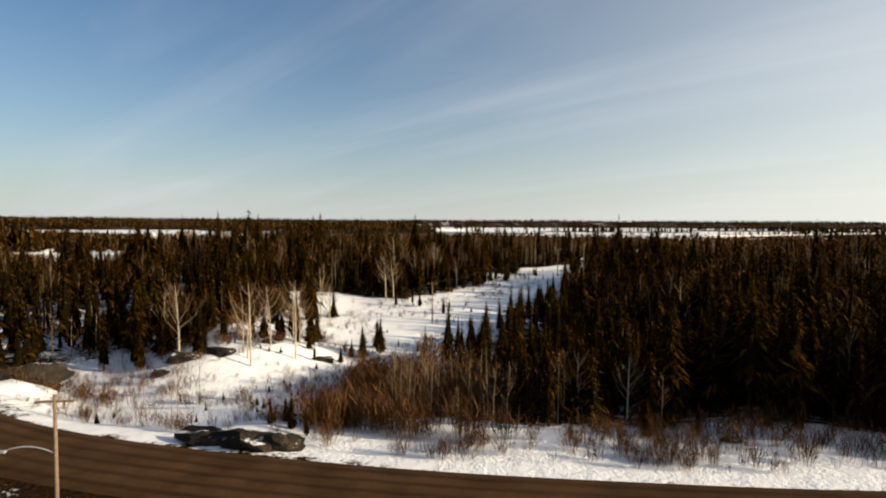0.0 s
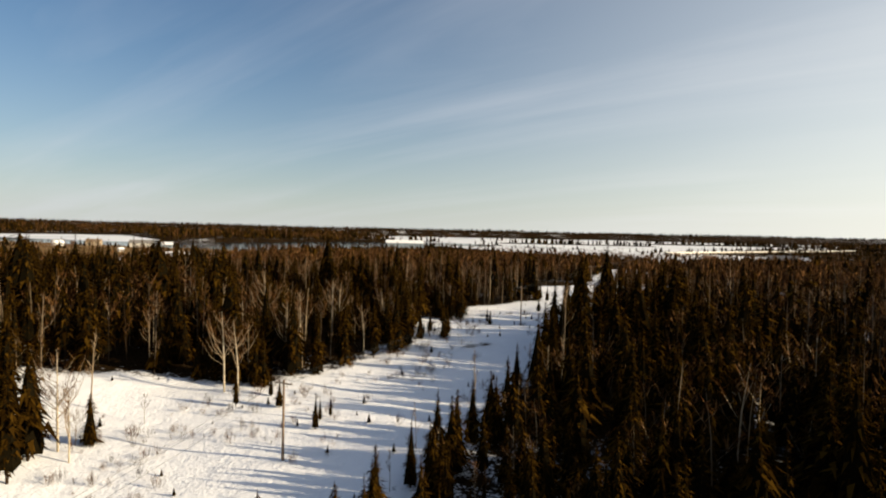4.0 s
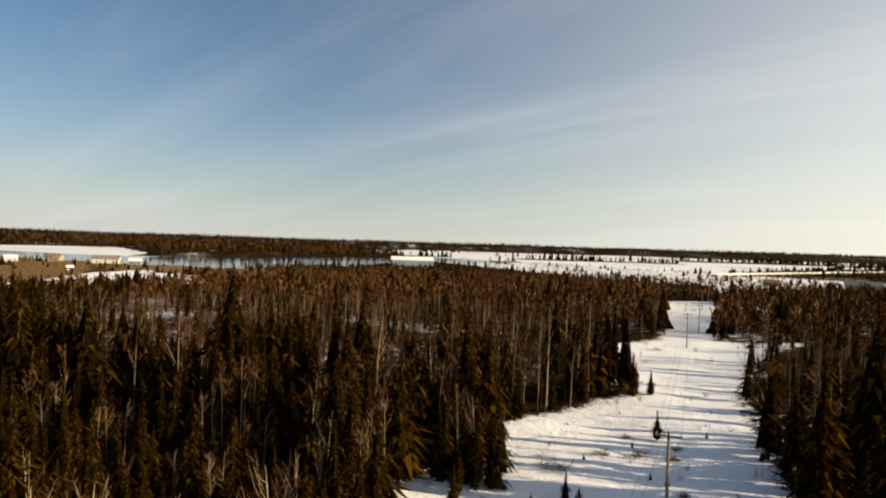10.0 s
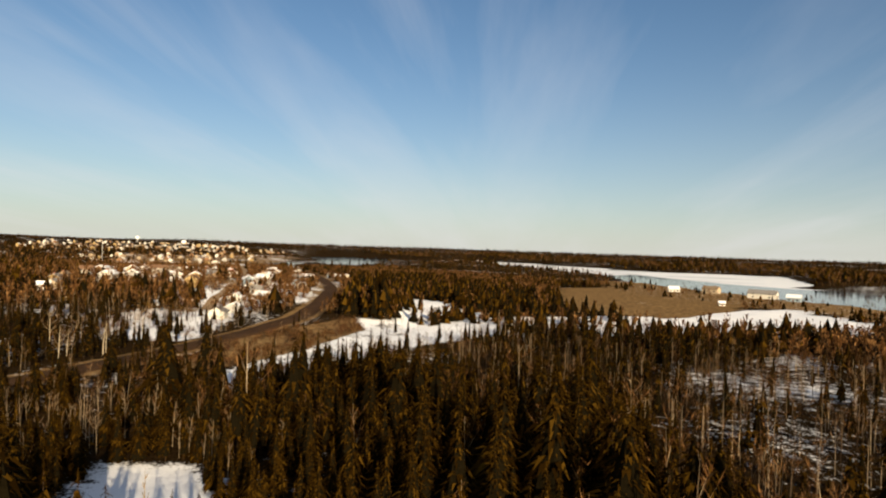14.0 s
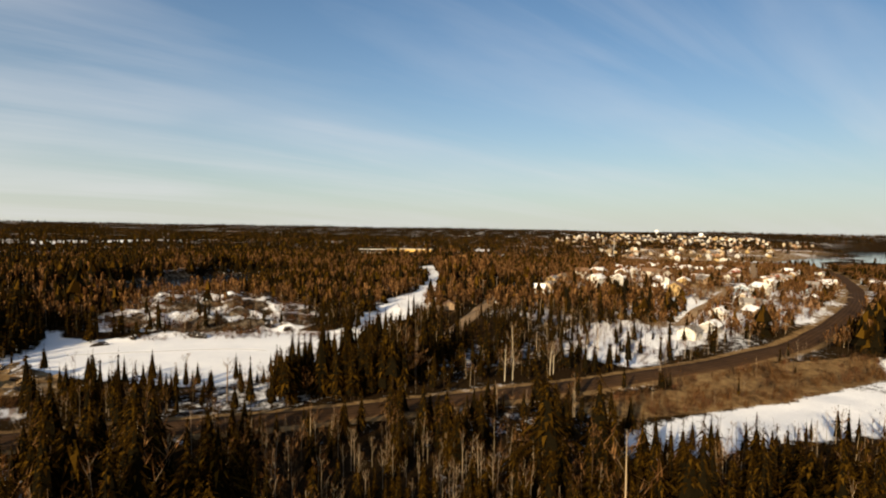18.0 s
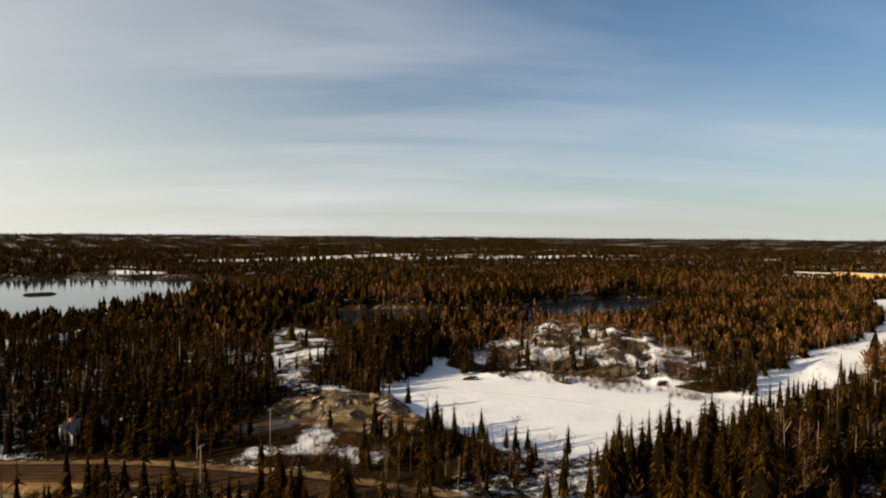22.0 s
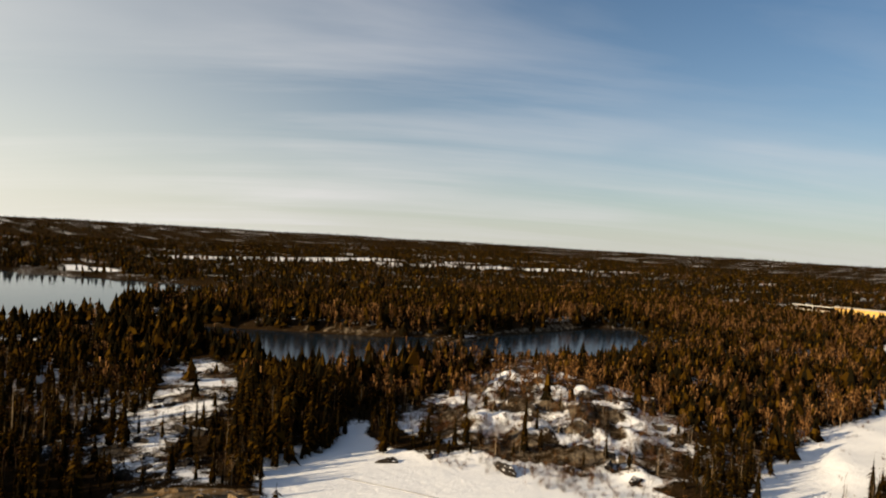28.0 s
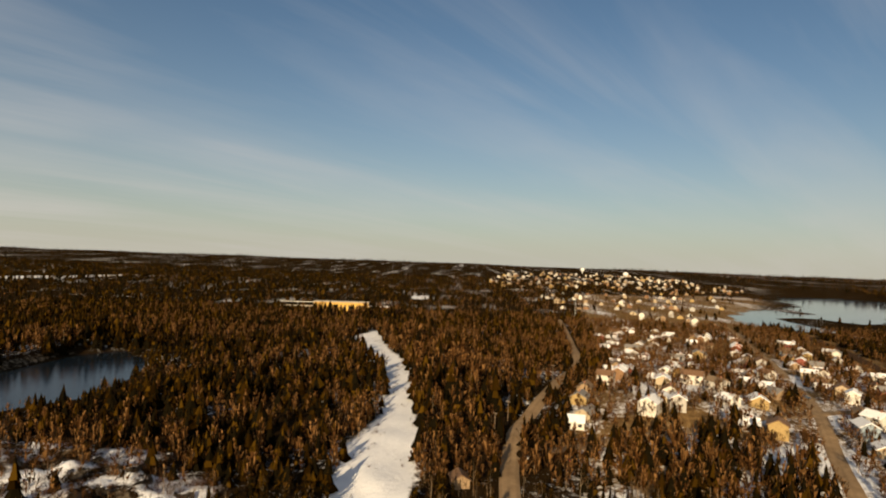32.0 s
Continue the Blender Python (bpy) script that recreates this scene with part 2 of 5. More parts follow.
TOWN = [(-306, 222), (-380, 225), (-560, 285), (-900, 330), (-1500, 420), (-1700, 900), (-1200, 700), (-900, 540), (-560, 500), (-420, 430), (-330, 365), (-270, 300), (-240, 250)]
SNOWY_TOWN = [(-212, 262), (-228, 242), (-282, 244), (-300, 266), (-262, 290)]
RIVER = [(-190, -228), (-225, -180), (-246, -90), (-246, -30), (-275, -8), (-330, -20), (-390, -14), (-420, 4), (-480, -2), (-530, -20), (-565, -55), (-534, -72), (-436, -76), (-384, -88),
         (-350, -100), (-294, -152), (-232, -208), (-215, -250)]
SOUTH_LAKE = [(84, -540), (40, -430), (9, -370), (-36, -300), (-70, -238), (-110, -216), (-156, -208), (-190, -222), (-222, -250), (-259, -329), (-382, -430), (-305, -524), (-214, -631), (-120, -640), (-46, -565)]
NORTH_LAKE = [(-146, 735), (-258, 775), (-326, 795), (-422, 846), (-560, 930), (-700, 1060), (-955, 1180), (-1415, 1300), (-1900, 1500), (-1900, 1750), (-1200, 1560), (-860, 1450), (-750, 1520),
              (-640, 1600), (-400, 1200), (-386, 1084), (-312, 1062), (-273, 1163), (-203, 1266), (-117, 1345), (-11, 1398), (10, 1500), (-15, 1621), (-112, 1772), (-215, 2205), (0, 2700),
              (900, 2900), (2200, 2800), (2600, 2300), (1586, 1923), (902, 1362), (413, 963), (163, 1106), (51, 1082), (-37, 954), (-116, 830)]
OPEN_WATER = [(-120, 700), (-258, 740), (-422, 820), (-560, 900), (-700, 1060), (-741, 1200), (-603, 1122), (-477, 1056), (-371, 1033), (-312, 1070), (-273, 1173), (-203, 1276), (-117, 1355),
              (0, 1410), (60, 1500), (180, 1400), (190, 1130), (60, 1060), (-20, 950), (-95, 820)]
BAY = [(-940, 543), (-1145, 607), (-1359, 741), (-1462, 867), (-1700, 930), (-1928, 984), (-2124, 1324), (-1892, 1328), (-1551, 1368), (-1235, 1108), (-1190, 912), (-1060, 800), (-940, 690), (-900, 600)]
HIGHWAY = [(200, 70), (120, 51), (80, 45), (48, 43), (30, 43), (0, 46), (-20, 50), (-31, 53), (-44, 57.5), (-60, 68), (-74, 81), (-87, 92), (-98, 104), (-118, 130), (-132, 155), (-146, 182), (-164, 208),
           (-188, 243), (-218, 280), (-258, 320), (-297, 346), (-349, 377), (-415, 410), (-525, 458), (-700, 520), (-900, 570)]
SIDE_ROAD = [(-212, 193), (-242, 196), (-306, 200), (-331, 201), (-374, 206), (-441, 228), (-557, 263), (-700, 280), (-900, 300)]
STREET = [(-292, 288), (-339, 307), (-413, 340), (-564, 399), (-700, 440), (-900, 500)]
CROSS_STREET = [(-352, 212), (-372, 262), (-398, 312), (-413, 340), (-440, 418)]
STRIPS = [[(-499, -1022), (-964, -995), (-1422, -885), (-1422, -835), (-964, -940), (-499, -975)], [(-880, -880), (-1031, -795), (-1194, -705), (-1678, -615), (-1678, -565), (-1194, -655), (-1031, -740), (-880, -838)],
          [(-240, -640), (-330, -610), (-300, -690)], [(23, -1256), (-80, -1240), (-90, -1330), (20, -1330)], [(-1140, 70), (-1240, 110), (-1230, 132), (-1140, 100)], [(-1350, 180), (-1420, 190), (-1420, 215), (-1350, 205)]]
FLATS = [(200, 520), (175, 500), (190, 508), (225, 560), (300, 640), (420, 660), (520, 800), (400, 950), (170, 1080), (60, 1060), (140, 830), (200, 720), (250, 680)]
SHORE = [(-322, 640), (-408, 718), (-540, 880), (-422, 850), (-326, 800), (-258, 780), (-146, 740), (-90, 690), (-100, 600), (-195, 640), (-230, 640)]
WEST_BANK = [(-105, 108), (-65.2, 104.8), (-45.8, 113.5), (-41, 140), (-45, 162), (-62, 172), (-112, 165)]
THICKET = [(-300, 222), (-345, 226), (-384, 262), (-383, 290), (-345, 298), (-300, 285), (-262, 245)]
PIT = [(-121, 79), (-139, 74), (-149, 84), (-143, 96), (-126, 90)]
ISLES = ((-390, -78, 24, 9, 1.6), (-105, -406, 13, 5, 1.3), (-156, -402, 20, 8, 1.9), (100, 1990, 120, 40, 5), (258, 1746, 55, 26, 4), (-1010, 690, 105, 34, 5), (-1330, 775, 90, 26, 3), (45, 1600, 75, 40, 1.5), (190, 1335, 40, 24, 1.2), (450, 1600, 240, 60, 2), (1150, 1950, 480, 90, 3))


def inside(poly, x, y):
    r = np.zeros(np.shape(x), bool)
    for (ax, ay), (bx, by) in zip(poly, poly[1:] + poly[:1]):
        if ay != by:
            r ^= ((ay > y) != (by > y)) & (x < (bx - ax) * (y - ay) / (by - ay) + ax)
    return r


def away(line, x, y, closed=False):
    """Distance to a line of the plan."""
    best = np.full(np.shape(x), 1e9)
    for (ax, ay), (bx, by) in zip(line, line[1:] + (line[:1] if closed else [])):
        dx, dy = bx - ax, by - ay
        s = np.clip(((x - ax) * dx + (y - ay) * dy) / (dx * dx + dy * dy + 1e-9), 0, 1)
        best = np.minimum(best, np.hypot(x - ax - s * dx, y - ay - s * dy))
    return best


def reach(poly, x, y):
    """How deep inside the outline; below nought outside."""
    d = away(poly, x, y, True)
    return np.where(inside(poly, x, y), d, -d)


def step(a, b, v):
    s = np.clip((v - a) / (b - a), 0, 1)
    return s * s * (3 - 2 * s)


def waves(x, y, size, seed=0.0):
    """A cheap smooth relief between about -1 and 1."""
    a, b = x / size, y / size
    return (np.sin(a * 1.7 + seed + 1.3 * np.sin(b * 1.1 + seed)) + np.sin(b * 1.9 + 2 * seed + 1.2 * np.sin(a * 1.3 + 0.7)) + np.sin((a + b) * 2.7 + seed) * 0.5) / 2.5


def hump(x, y, cx, cy, r, h):
    return h * np.exp(-((x - cx) ** 2 + (y - cy) ** 2) / (r * r))


WATERS = (RIVER, SOUTH_LAKE, NORTH_LAKE, BAY)


def height(x, y):
    x, y = np.asarray(x, float), np.asarray(y, float)
    far = step(900, 4200, np.hypot(x + 100, y - 150))
    yaw = np.degrees(np.arctan2(-x, y - 150)) % 360
    rim = 30 + 24 * step(20, 100, yaw) * (1 - step(230, 330, yaw))
    z = 0.8 + far * rim * (0.85 + 0.12 * waves(x, y, 420, 1.0)) + 4 * step(500, 1500, np.hypot(x, y)) * waves(x, y, 260, 3.0)
    east = step(-110, -55, x) * (1 - step(300, 420, y)) * step(-200, -80, y)
    z = z * (1 - east) + east * (-4.2 + 7 * step(100, 205, y) + 4.6 * (1 - step(56, 92, y)))
    z = z + hump(x, y, -430, 290, 115, 11) + hump(x, y, -300, 75, 40, 7) + hump(x, y, -152, 92, 19, 3.4) + hump(x, y, -190, 8, 26, 4) + hump(x, y, -212, 40, 16, 5) + hump(x, y, -254, 356, 24, 6)
    z = z + hump(x, y, -60, 165, 30, 4) + hump(x, y, -44, 122, 17, 4.0) + hump(x, y, -56, 79, 6, 4.0) + hump(x, y, -19, 62, 5, 1.4) + hump(x, y, -39, 103, 9, 3.2) + hump(x, y, -27, 109, 8, 2.2) + hump(x, y, 34, 66, 8, 1.4) + hump(x, y, -320, 40, 18, 4) + 3.0 * (1 - step(0, 26, np.abs(reach(RIVER, x, y) + 22))) * step(30, 80, -y)
    craggy = np.clip(reach(ROCKHILL, x, y) / 12, 0, 1) + np.clip(reach(MOUND, x, y) / 8, 0, 1) * 0.95
    z = z + 0.5 * waves(x, y, 17, 2.0) + 0.25 * waves(x, y, 6, 4.0) + craggy * (1.7 * waves(x, y, 6.1, 5.0) + 1.2 * waves(x, y, 2.9, 6.0))
    k = step(-6, 4, reach(POND, x, y))
    z = z * (1 - k) + k * 0.06 * waves(x, y, 5, 1.0)
    k = step(-3, 2, reach(PIT, x, y))
    z = z * (1 - k) - 0.8 * k
    for line, half in ((HIGHWAY, 5.6), (SIDE_ROAD, 3.8), (STREET, 4.0), (CROSS_STREET, 3.5)):
        d = away(line, x, y)
        k = 1 - step(half, half + 7, d)
        z = z * (1 - k) + k * route_level(line, x, y, k > 0)
    for w in WATERS:
        k = step(-14, 6, reach(w, x, y))
        z = z * (1 - k) + k * -6.0
    for cx, cy, rx, ry, h in ISLES:
        q = ((x - cx) / rx) ** 2 + ((y - cy) / ry) ** 2
        k = 1 - step(0.5, 1.2, q)
        z = z * (1 - k) + k * (-3 + h)
    return z


def route_level(line, x, y, where):
    """The level of a road at its nearby bends."""
    out = np.zeros(np.shape(x))
    if not np.any(where):
        return out
    pts = np.array(line, float)
    lv = 1.2 + hump(pts[:, 0], pts[:, 1], -430, 290, 115, 8.5) - 0.7 * step(-112, -62, pts[:, 0])
    px, py = x[where], y[where]
    d = (px[:, None] - pts[:, 0]) ** 2 + (py[:, None] - pts[:, 1]) ** 2 + 60
    w = 1 / d ** 1.5
    out[where] = (w * lv).sum(-1) / w.sum(-1)
    return out


def mesh_object(name, verts, faces, mats, index=None, smooth=False):
    """A mesh object from arrays; faces is an array of one width."""
    me = bpy.data.meshes.new(name)
    verts, faces = np.asarray(verts, np.float32), np.asarray(faces, np.int32)
    n, k = faces.shape
    me.vertices.add(len(verts))
    me.vertices.foreach_set("co", verts.ravel())
    me.loops.add(n * k)
    me.loops.foreach_set("vertex_index", faces.ravel())
    me.polygons.add(n)
    me.polygons.foreach_set("loop_start", np.arange(0, n * k, k, dtype=np.int32))
    me.polygons.foreach_set("loop_total", np.full(n, k, np.int32))
    for m in mats:
        me.materials.append(m)
    if index is not None:
        me.polygons.foreach_set("material_index", np.asarray(index, np.int32))
    me.polygons.foreach_set("use_smooth", np.full(n, smooth))
    me.update(calc_edges=True)
    return new(name, me)


def spaced(lo, a, b, hi, fine, grow=1.09):
    mid = list(np.arange(a, b + fine, fine))
    up, s = [], fine
    v = mid[-1]
    while v < hi:
        s *= grow
        v += s
        up.append(min(v, hi))
    down, s, v = [], fine, a
    while v > lo:
        s *= grow
        v -= s
        down.append(max(v, lo))
    return np.array(down[::-1] + mid + up)


def build_ground():
    xs, ys = spaced(-4700, -350, 130, 4500, 2.2, 1.08), spaced(-4500, -60, 330, 4700, 2.2, 1.08)
    gx, gy = np.meshgrid(xs, ys)
    x, y = gx.ravel(), gy.ravel()
    z = height(x, y)
    i = np.arange(len(x)).reshape(gx.shape)
    q = np.stack([i[:-1, :-1], i[:-1, 1:], i[1:, 1:], i[1:, :-1]], -1).reshape(-1, 4)
    ob = mesh_object("ground", np.stack([x, y, z], 1), q, [GROUND], smooth=True)
    snow = 0.26 + 0.20 * waves(x, y, 23, 1.0) + 0.13 * waves(x, y, 70, 2.0)
    for p, v in ((WEST_BANK, 0.5), (FLATS, 0.62), (SHORE, 0.30), (CORRIDOR, 0.95), (GLADE, 1.0), (BELT, 1.05), (OUTCROP, 0.52 + 0.42 * waves(x, y, 9, 2.0)), (ROCKHILL, 0.50 + 0.42 * waves(x, y, 9, 1.5) + 0.2 * waves(x, y, 3.7, 2.5)), (PITSNOW, 0.42 + 0.5 * waves(x, y, 6, 3.0)), (APRON, 0.72 + 0.3 * waves(x, y, 8, 2.0)), (WEDGE, 1.1), (BAND, 1.0), (SNOWY_TOWN, 0.72), (POND, 1.3),
                 *((s, 1.1) for s in STRIPS)):
        k = step(-6, 5, reach(p, x, y))
        snow = snow * (1 - k) + v * k
    snow = snow + 0.14 * step(-20, 10, reach([(-30, 70), (-120, 95), (-175, 60), (-230, -60), (-200, -200), (-60, -220), (60, -100)], x, y)) * step(-0.2, 0.4, waves(x, y, 13, 2.5))
    town = step(-10, 10, reach(TOWN, x, y))
    snow = snow + town * (0.24 + 0.2 * waves(x, y, 12, 8.0)) * (1 - 0.7 * step(560, 700, -x))
    for p, v in ((MOUND, 0.24 + 0.28 * waves(x, y, 5, 1.0) + 0.2 * waves(x, y, 2.6, 4.0)), (FIELD, 0.05 + 0.3 * waves(x, y, 30, 4.0)), (YARD, 0.12), (PIT, 0.0)):
        k = step(-2, 3, reach(p, x, y))
        snow = snow * (1 - k) + v * k
    grass = 0.15 + 0.6 * town
    edge = (1 - step(3, 9, np.abs(reach(POND, x, y) + 4))) * (reach(POND, x, y) < 1) * step(-20, 0, reach(ROCKHILL, x, y)) * step(-0.5, 0.1, waves(x, y, 14, 6.0))
    snow = snow * (1 - 0.95 * edge)
    for p in (FIELD, YARD, PIT, SHORE, MOUND):
        grass = np.maximum(grass, step(-3, 3, reach(p, x, y)) * 0.95)
    d = away(HIGHWAY, x, y)
    verge = (1 - step(6, 10.5, d)) * step(45, 60, -x)
    grass, snow = np.maximum(grass, verge * 0.9), snow * (1 - 0.5 * verge)
    bank = (1 - step(2.0, 4.5, np.abs(d - 8.5))) * (0.5 + 0.5 * step(-0.2, 0.5, waves(x, y, 15, 3.0)))
    snow = np.maximum(snow, bank * (0.85 - 0.5 * step(48, 60, -x)))
    rock = np.maximum(step(-3, 3, reach(MOUND, x, y)) * (0.5 + 0.3 * waves(x, y, 4, 3.0)), step(-3, 3, reach(ROCKHILL, x, y)) * 0.5)
    rock = np.maximum(rock, step(-3, 3, reach(OUTCROP, x, y)) * 0.6)
    gx2, gy2 = np.gradient(z.reshape(gx.shape), ys, xs)
    steep = np.hypot(gx2, gy2).ravel()
    near = np.hypot(x + 150, y - 150) < 450
    snow = snow - near * 0.9 * step(0.45, 0.9, steep)
    rock = np.maximum(rock, near * step(0.4, 0.8, steep))
    for n, v in (("snow", snow), ("grass", grass), ("rock", rock)):
        a = ob.data.attributes.new(n, "FLOAT", "POINT")
        a.data.foreach_set("value", np.asarray(v, np.float32))
    return tagged(ob, "snow-patched winter ground with brown litter and rock", "ground", kind="structure")


build_ground()


def sheet(name, poly, z, mat, label, category="water"):
    bm = bmesh.new()
    f = bm.faces.new([bm.verts.new((x, y, z)) for x, y in poly])
    if f.calc_area() and f.normal.z < 0:
        f.normal_flip()
    bmesh.ops.triangulate(bm, faces=bm.faces[:])
    bmesh.ops.recalc_face_normals(bm, faces=bm.faces[:])
    me = bpy.data.meshes.new(name)
    bm.to_mesh(me)
    bm.free()
    me.materials.append(mat)
    return tagged(new(name, me), label, category, kind="structure")


def wider(poly, d):
    c = np.mean(poly, 0)
    return [tuple(c + (np.array(p) - c) * (1 + d / np.hypot(*(np.array(p) - c)))) for p in poly]


sheet("river", wider(RIVER, 12), -3.0, RUFFLED, "dark open river water between wooded shores")
sheet("south_lake", wider(SOUTH_LAKE, 14), -3.01, WATER, "calm open lake water reflecting the pale sky")
sheet("north_lake", wider(NORTH_LAKE, 14), -3.0, ICE, "frozen snow-covered lake", "ice")
sheet("open_water", OPEN_WATER, -2.9, WATER, "blue open water beside the lake ice")
sheet("bay", wider(BAY, 10), -2.95, WATER, "open blue bay beside the town")


def strip(name, line, half, lift, mat, label, category, dense=4.0):
    pts = []
    for (ax, ay), (bx, by) in zip(line, line[1:]):
        n = max(1, int(math.hypot(bx - ax, by - ay) / dense))
        pts += [(ax + (bx - ax) * k / n, ay + (by - ay) * k / n) for k in range(n)]
    p = np.array(pts + [line[-1]], float)
    for _ in range(6):
        p[1:-1] = (p[:-2] + 2 * p[1:-1] + p[2:]) / 4
    d = np.gradient(p, axis=0)
    d /= np.linalg.norm(d, axis=1)[:, None]
    nrm = np.stack([-d[:, 1], d[:, 0]], 1)
    rows = []
    for o, dz in ((-half - 0.6, -0.5), (-half, 0.0), (-half * 0.5, 0.05), (0, 0.08), (half * 0.5, 0.05), (half, 0.0), (half + 0.6, -0.5)):
        q = p + nrm * o
        rows.append(np.column_stack([q, height(p[:, 0], p[:, 1]) + lift + dz]))
    v = np.stack(rows, 1)
    n = len(p)
    i = np.arange(n * 7).reshape(n, 7)
    f = np.stack([i[:-1, :-1], i[:-1, 1:], i[1:, 1:], i[1:, :-1]], -1).reshape(-1, 4)[:, ::-1]
    ob = mesh_object(name, v.reshape(-1, 3), f, [mat], smooth=True)
    a = ob.data.attributes.new("across", "FLOAT", "POINT")
    a.data.foreach_set("value", np.tile(np.array([-half - 0.6, -half, -half * 0.5, 0, half * 0.5, half, half + 0.6], np.float32), n))
    return tagged(ob, label, category, kind="structure")


strip("highway", HIGHWAY, 4.8, 0.15, ROAD, "sanded brown highway with dark wheel ruts", "road")
strip("side_road", SIDE_ROAD, 2.9, 0.15, LANE, "tan sanded road climbing past the town", "road")
strip("street", STREET, 2.6, 0.15, LANE, "straight sanded town street", "street")
strip("cross_street", CROSS_STREET, 3.0, 0.18, LANE, "narrow sanded cross street", "street")
TRACK = plain("packed_snow_track", (0.40, 0.39, 0.39), 0.9, 0.0, 1.5, 0.3)
strip("ski_trail", [(-196, 84), (-202, 95), (-208, 107), (-215, 120), (-218, 131), (-218, 140)], 0.28, 0.06, TRACK, "narrow packed trail across snow-covered ice", "trail", 2.0)
PUDDLE = Mat("muddy_water", 0.3, 0.12).color((0.07, 0.045, 0.028))
sheet("muddy_pool", PIT, -0.35, PUDDLE, "small muddy brown pool beside the dirt mound")


# ---- trees ----
class Pile:
    """Triangles of many pieces, gathered as arrays."""

    def __init__(self):
        self.v, self.f, self.m = [], [], []
        self.n = 0

    def add(self, v, f, m):
        v, f = np.asarray(v, np.float32).reshape(-1, 3), np.asarray(f, np.int32).reshape(-1, 3)
        self.v.append(v)
        self.f.append(f + self.n)
        self.m.append(np.full(len(f), m, np.int32))
        self.n += len(v)

    def arrays(self):
        return np.concatenate(self.v), np.concatenate(self.f), np.concatenate(self.m)


def tube(pile, pts, radii, sides, mat):
    pts, ring = np.asarray(pts, float), []
    for p, r in zip(pts, radii):
        a = np.arange(sides) * 2 * math.pi / sides
        ring.append(np.stack([p[0] + r * np.cos(a), p[1] + r * np.sin(a), np.full(sides, p[2])], 1))
    f = []
    for k in range(len(pts) - 1):
        for s in range(sides):
            a, b = k * sides + s, k * sides + (s + 1) % sides
            f += [(a, b, b + sides), (a, b + sides, a + sides)]
    pile.add(np.concatenate(ring), f, mat)


def blade(pile, a, b, width, mat, droop=0.0):
    """A leafy branch: a pointed, slightly bent blade from a to b."""
    a, b = np.asarray(a, float), np.asarray(b, float)
    d = b - a
    s = np.array([-d[1], d[0], 0])
    s = s / (np.linalg.norm(s) + 1e-6) * width
    m = a + d * 0.45 + (0, 0, droop)
    pile.add([a, m + s, b, m - s], [(0, 1, 2), (0, 2, 3)], mat)


def spike(pile, a, b, width, mat):
    """A pointed bough, widest at a third of its length."""
    a, b = np.asarray(a, float), np.asarray(b, float)
    d = b - a
    s = np.array([-d[1], d[0], 0])
    s = s / (np.linalg.norm(s) + 1e-6) * width
    pile.add([a + d * 0.1 + s, a + d * 0.25 - s, b], [(0, 1, 2)], mat)


def spruce(rng, tall, whorls, arms, fine, girth=1.0, clear=0.0, split=False):
    """A ragged conifer: drooping pointed boughs of uneven length round a core coloured as shade."""
    p = Pile()
    if whorls > 8:
        tube(p, [(0, 0, -0.3), (0, 0, tall * 0.5), (0, 0, tall * 0.97)], (0.13 * tall / 10, 0.08 * tall / 10, 0.01), 5 if fine else 3, 1)
    wide = tall * rng.uniform(0.15, 0.23) * girth
    base = tall * (rng.uniform(0.02, 0.12) + clear)
    full, wave = rng.uniform(0.6, 1.0), rng.uniform(0, 6)
    thin = rng.uniform(0.04, 0.2)
    for w in range(whorls):
        k = min(1.0, max(0.0, (w + rng.uniform(-0.4, 0.4)) / (whorls - 1)))
        r = wide * (1 - k) ** full * min(1.0, 0.55 + 3.5 * k) * (0.9 + 0.22 * math.sin(9 * k + wave)) * rng.uniform(0.7, 1.2) + 0.07
        for j in range(arms):
            if rng.random() < thin:
                continue
            z = base + (tall - base) * k ** 0.95 + rng.uniform(-0.5, 0.5) * tall / whorls
            a = (j + rng.uniform(-0.45, 0.45)) * 2 * math.pi / arms + w * 1.1
            q = r * rng.uniform(0.5, 1.35)
            end = (q * math.cos(a), q * math.sin(a), z - q * rng.uniform(0.0, 0.6))
            if split:
                b = a + rng.uniform(-0.35, 0.35)
                spike(p, (0, 0, z + 0.3 * q), (0.65 * q * math.cos(b), 0.65 * q * math.sin(b), z - 0.2 * q), q * 1.1 / arms, 0)
                spike(p, (0.45 * q * math.cos(a), 0.45 * q * math.sin(a), z + 0.1 * q), end, q * 0.9 / arms + 0.02, 0)
            else:
                spike(p, (0, 0, z + 0.3 * q), end, q * 2.0 / arms * rng.uniform(0.5, 0.95) + 0.04, 0)
            if fine:
                for side in (-1, 1):
                    b = a + side * rng.uniform(0.15, 0.4)
                    e = q * rng.uniform(0.55, 1.0)
                    h = z + rng.uniform(-0.25, 0.1)
                    spike(p, (0.3 * q * math.cos(a), 0.3 * q * math.sin(a), h), (e * math.cos(b), e * math.sin(b), h - e * rng.uniform(0.1, 0.7)), q * 0.9 / arms + 0.03, 0)
    # The core is a plain cone in the shade tone, darkening the crown within.
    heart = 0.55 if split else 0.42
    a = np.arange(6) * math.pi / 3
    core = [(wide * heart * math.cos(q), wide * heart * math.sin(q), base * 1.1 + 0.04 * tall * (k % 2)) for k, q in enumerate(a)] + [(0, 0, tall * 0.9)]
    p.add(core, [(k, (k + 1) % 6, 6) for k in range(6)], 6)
    blade(p, (0, 0, tall * 0.9), (0.02, 0.02, tall * 1.03), 0.07, 0)
    return p.arrays()


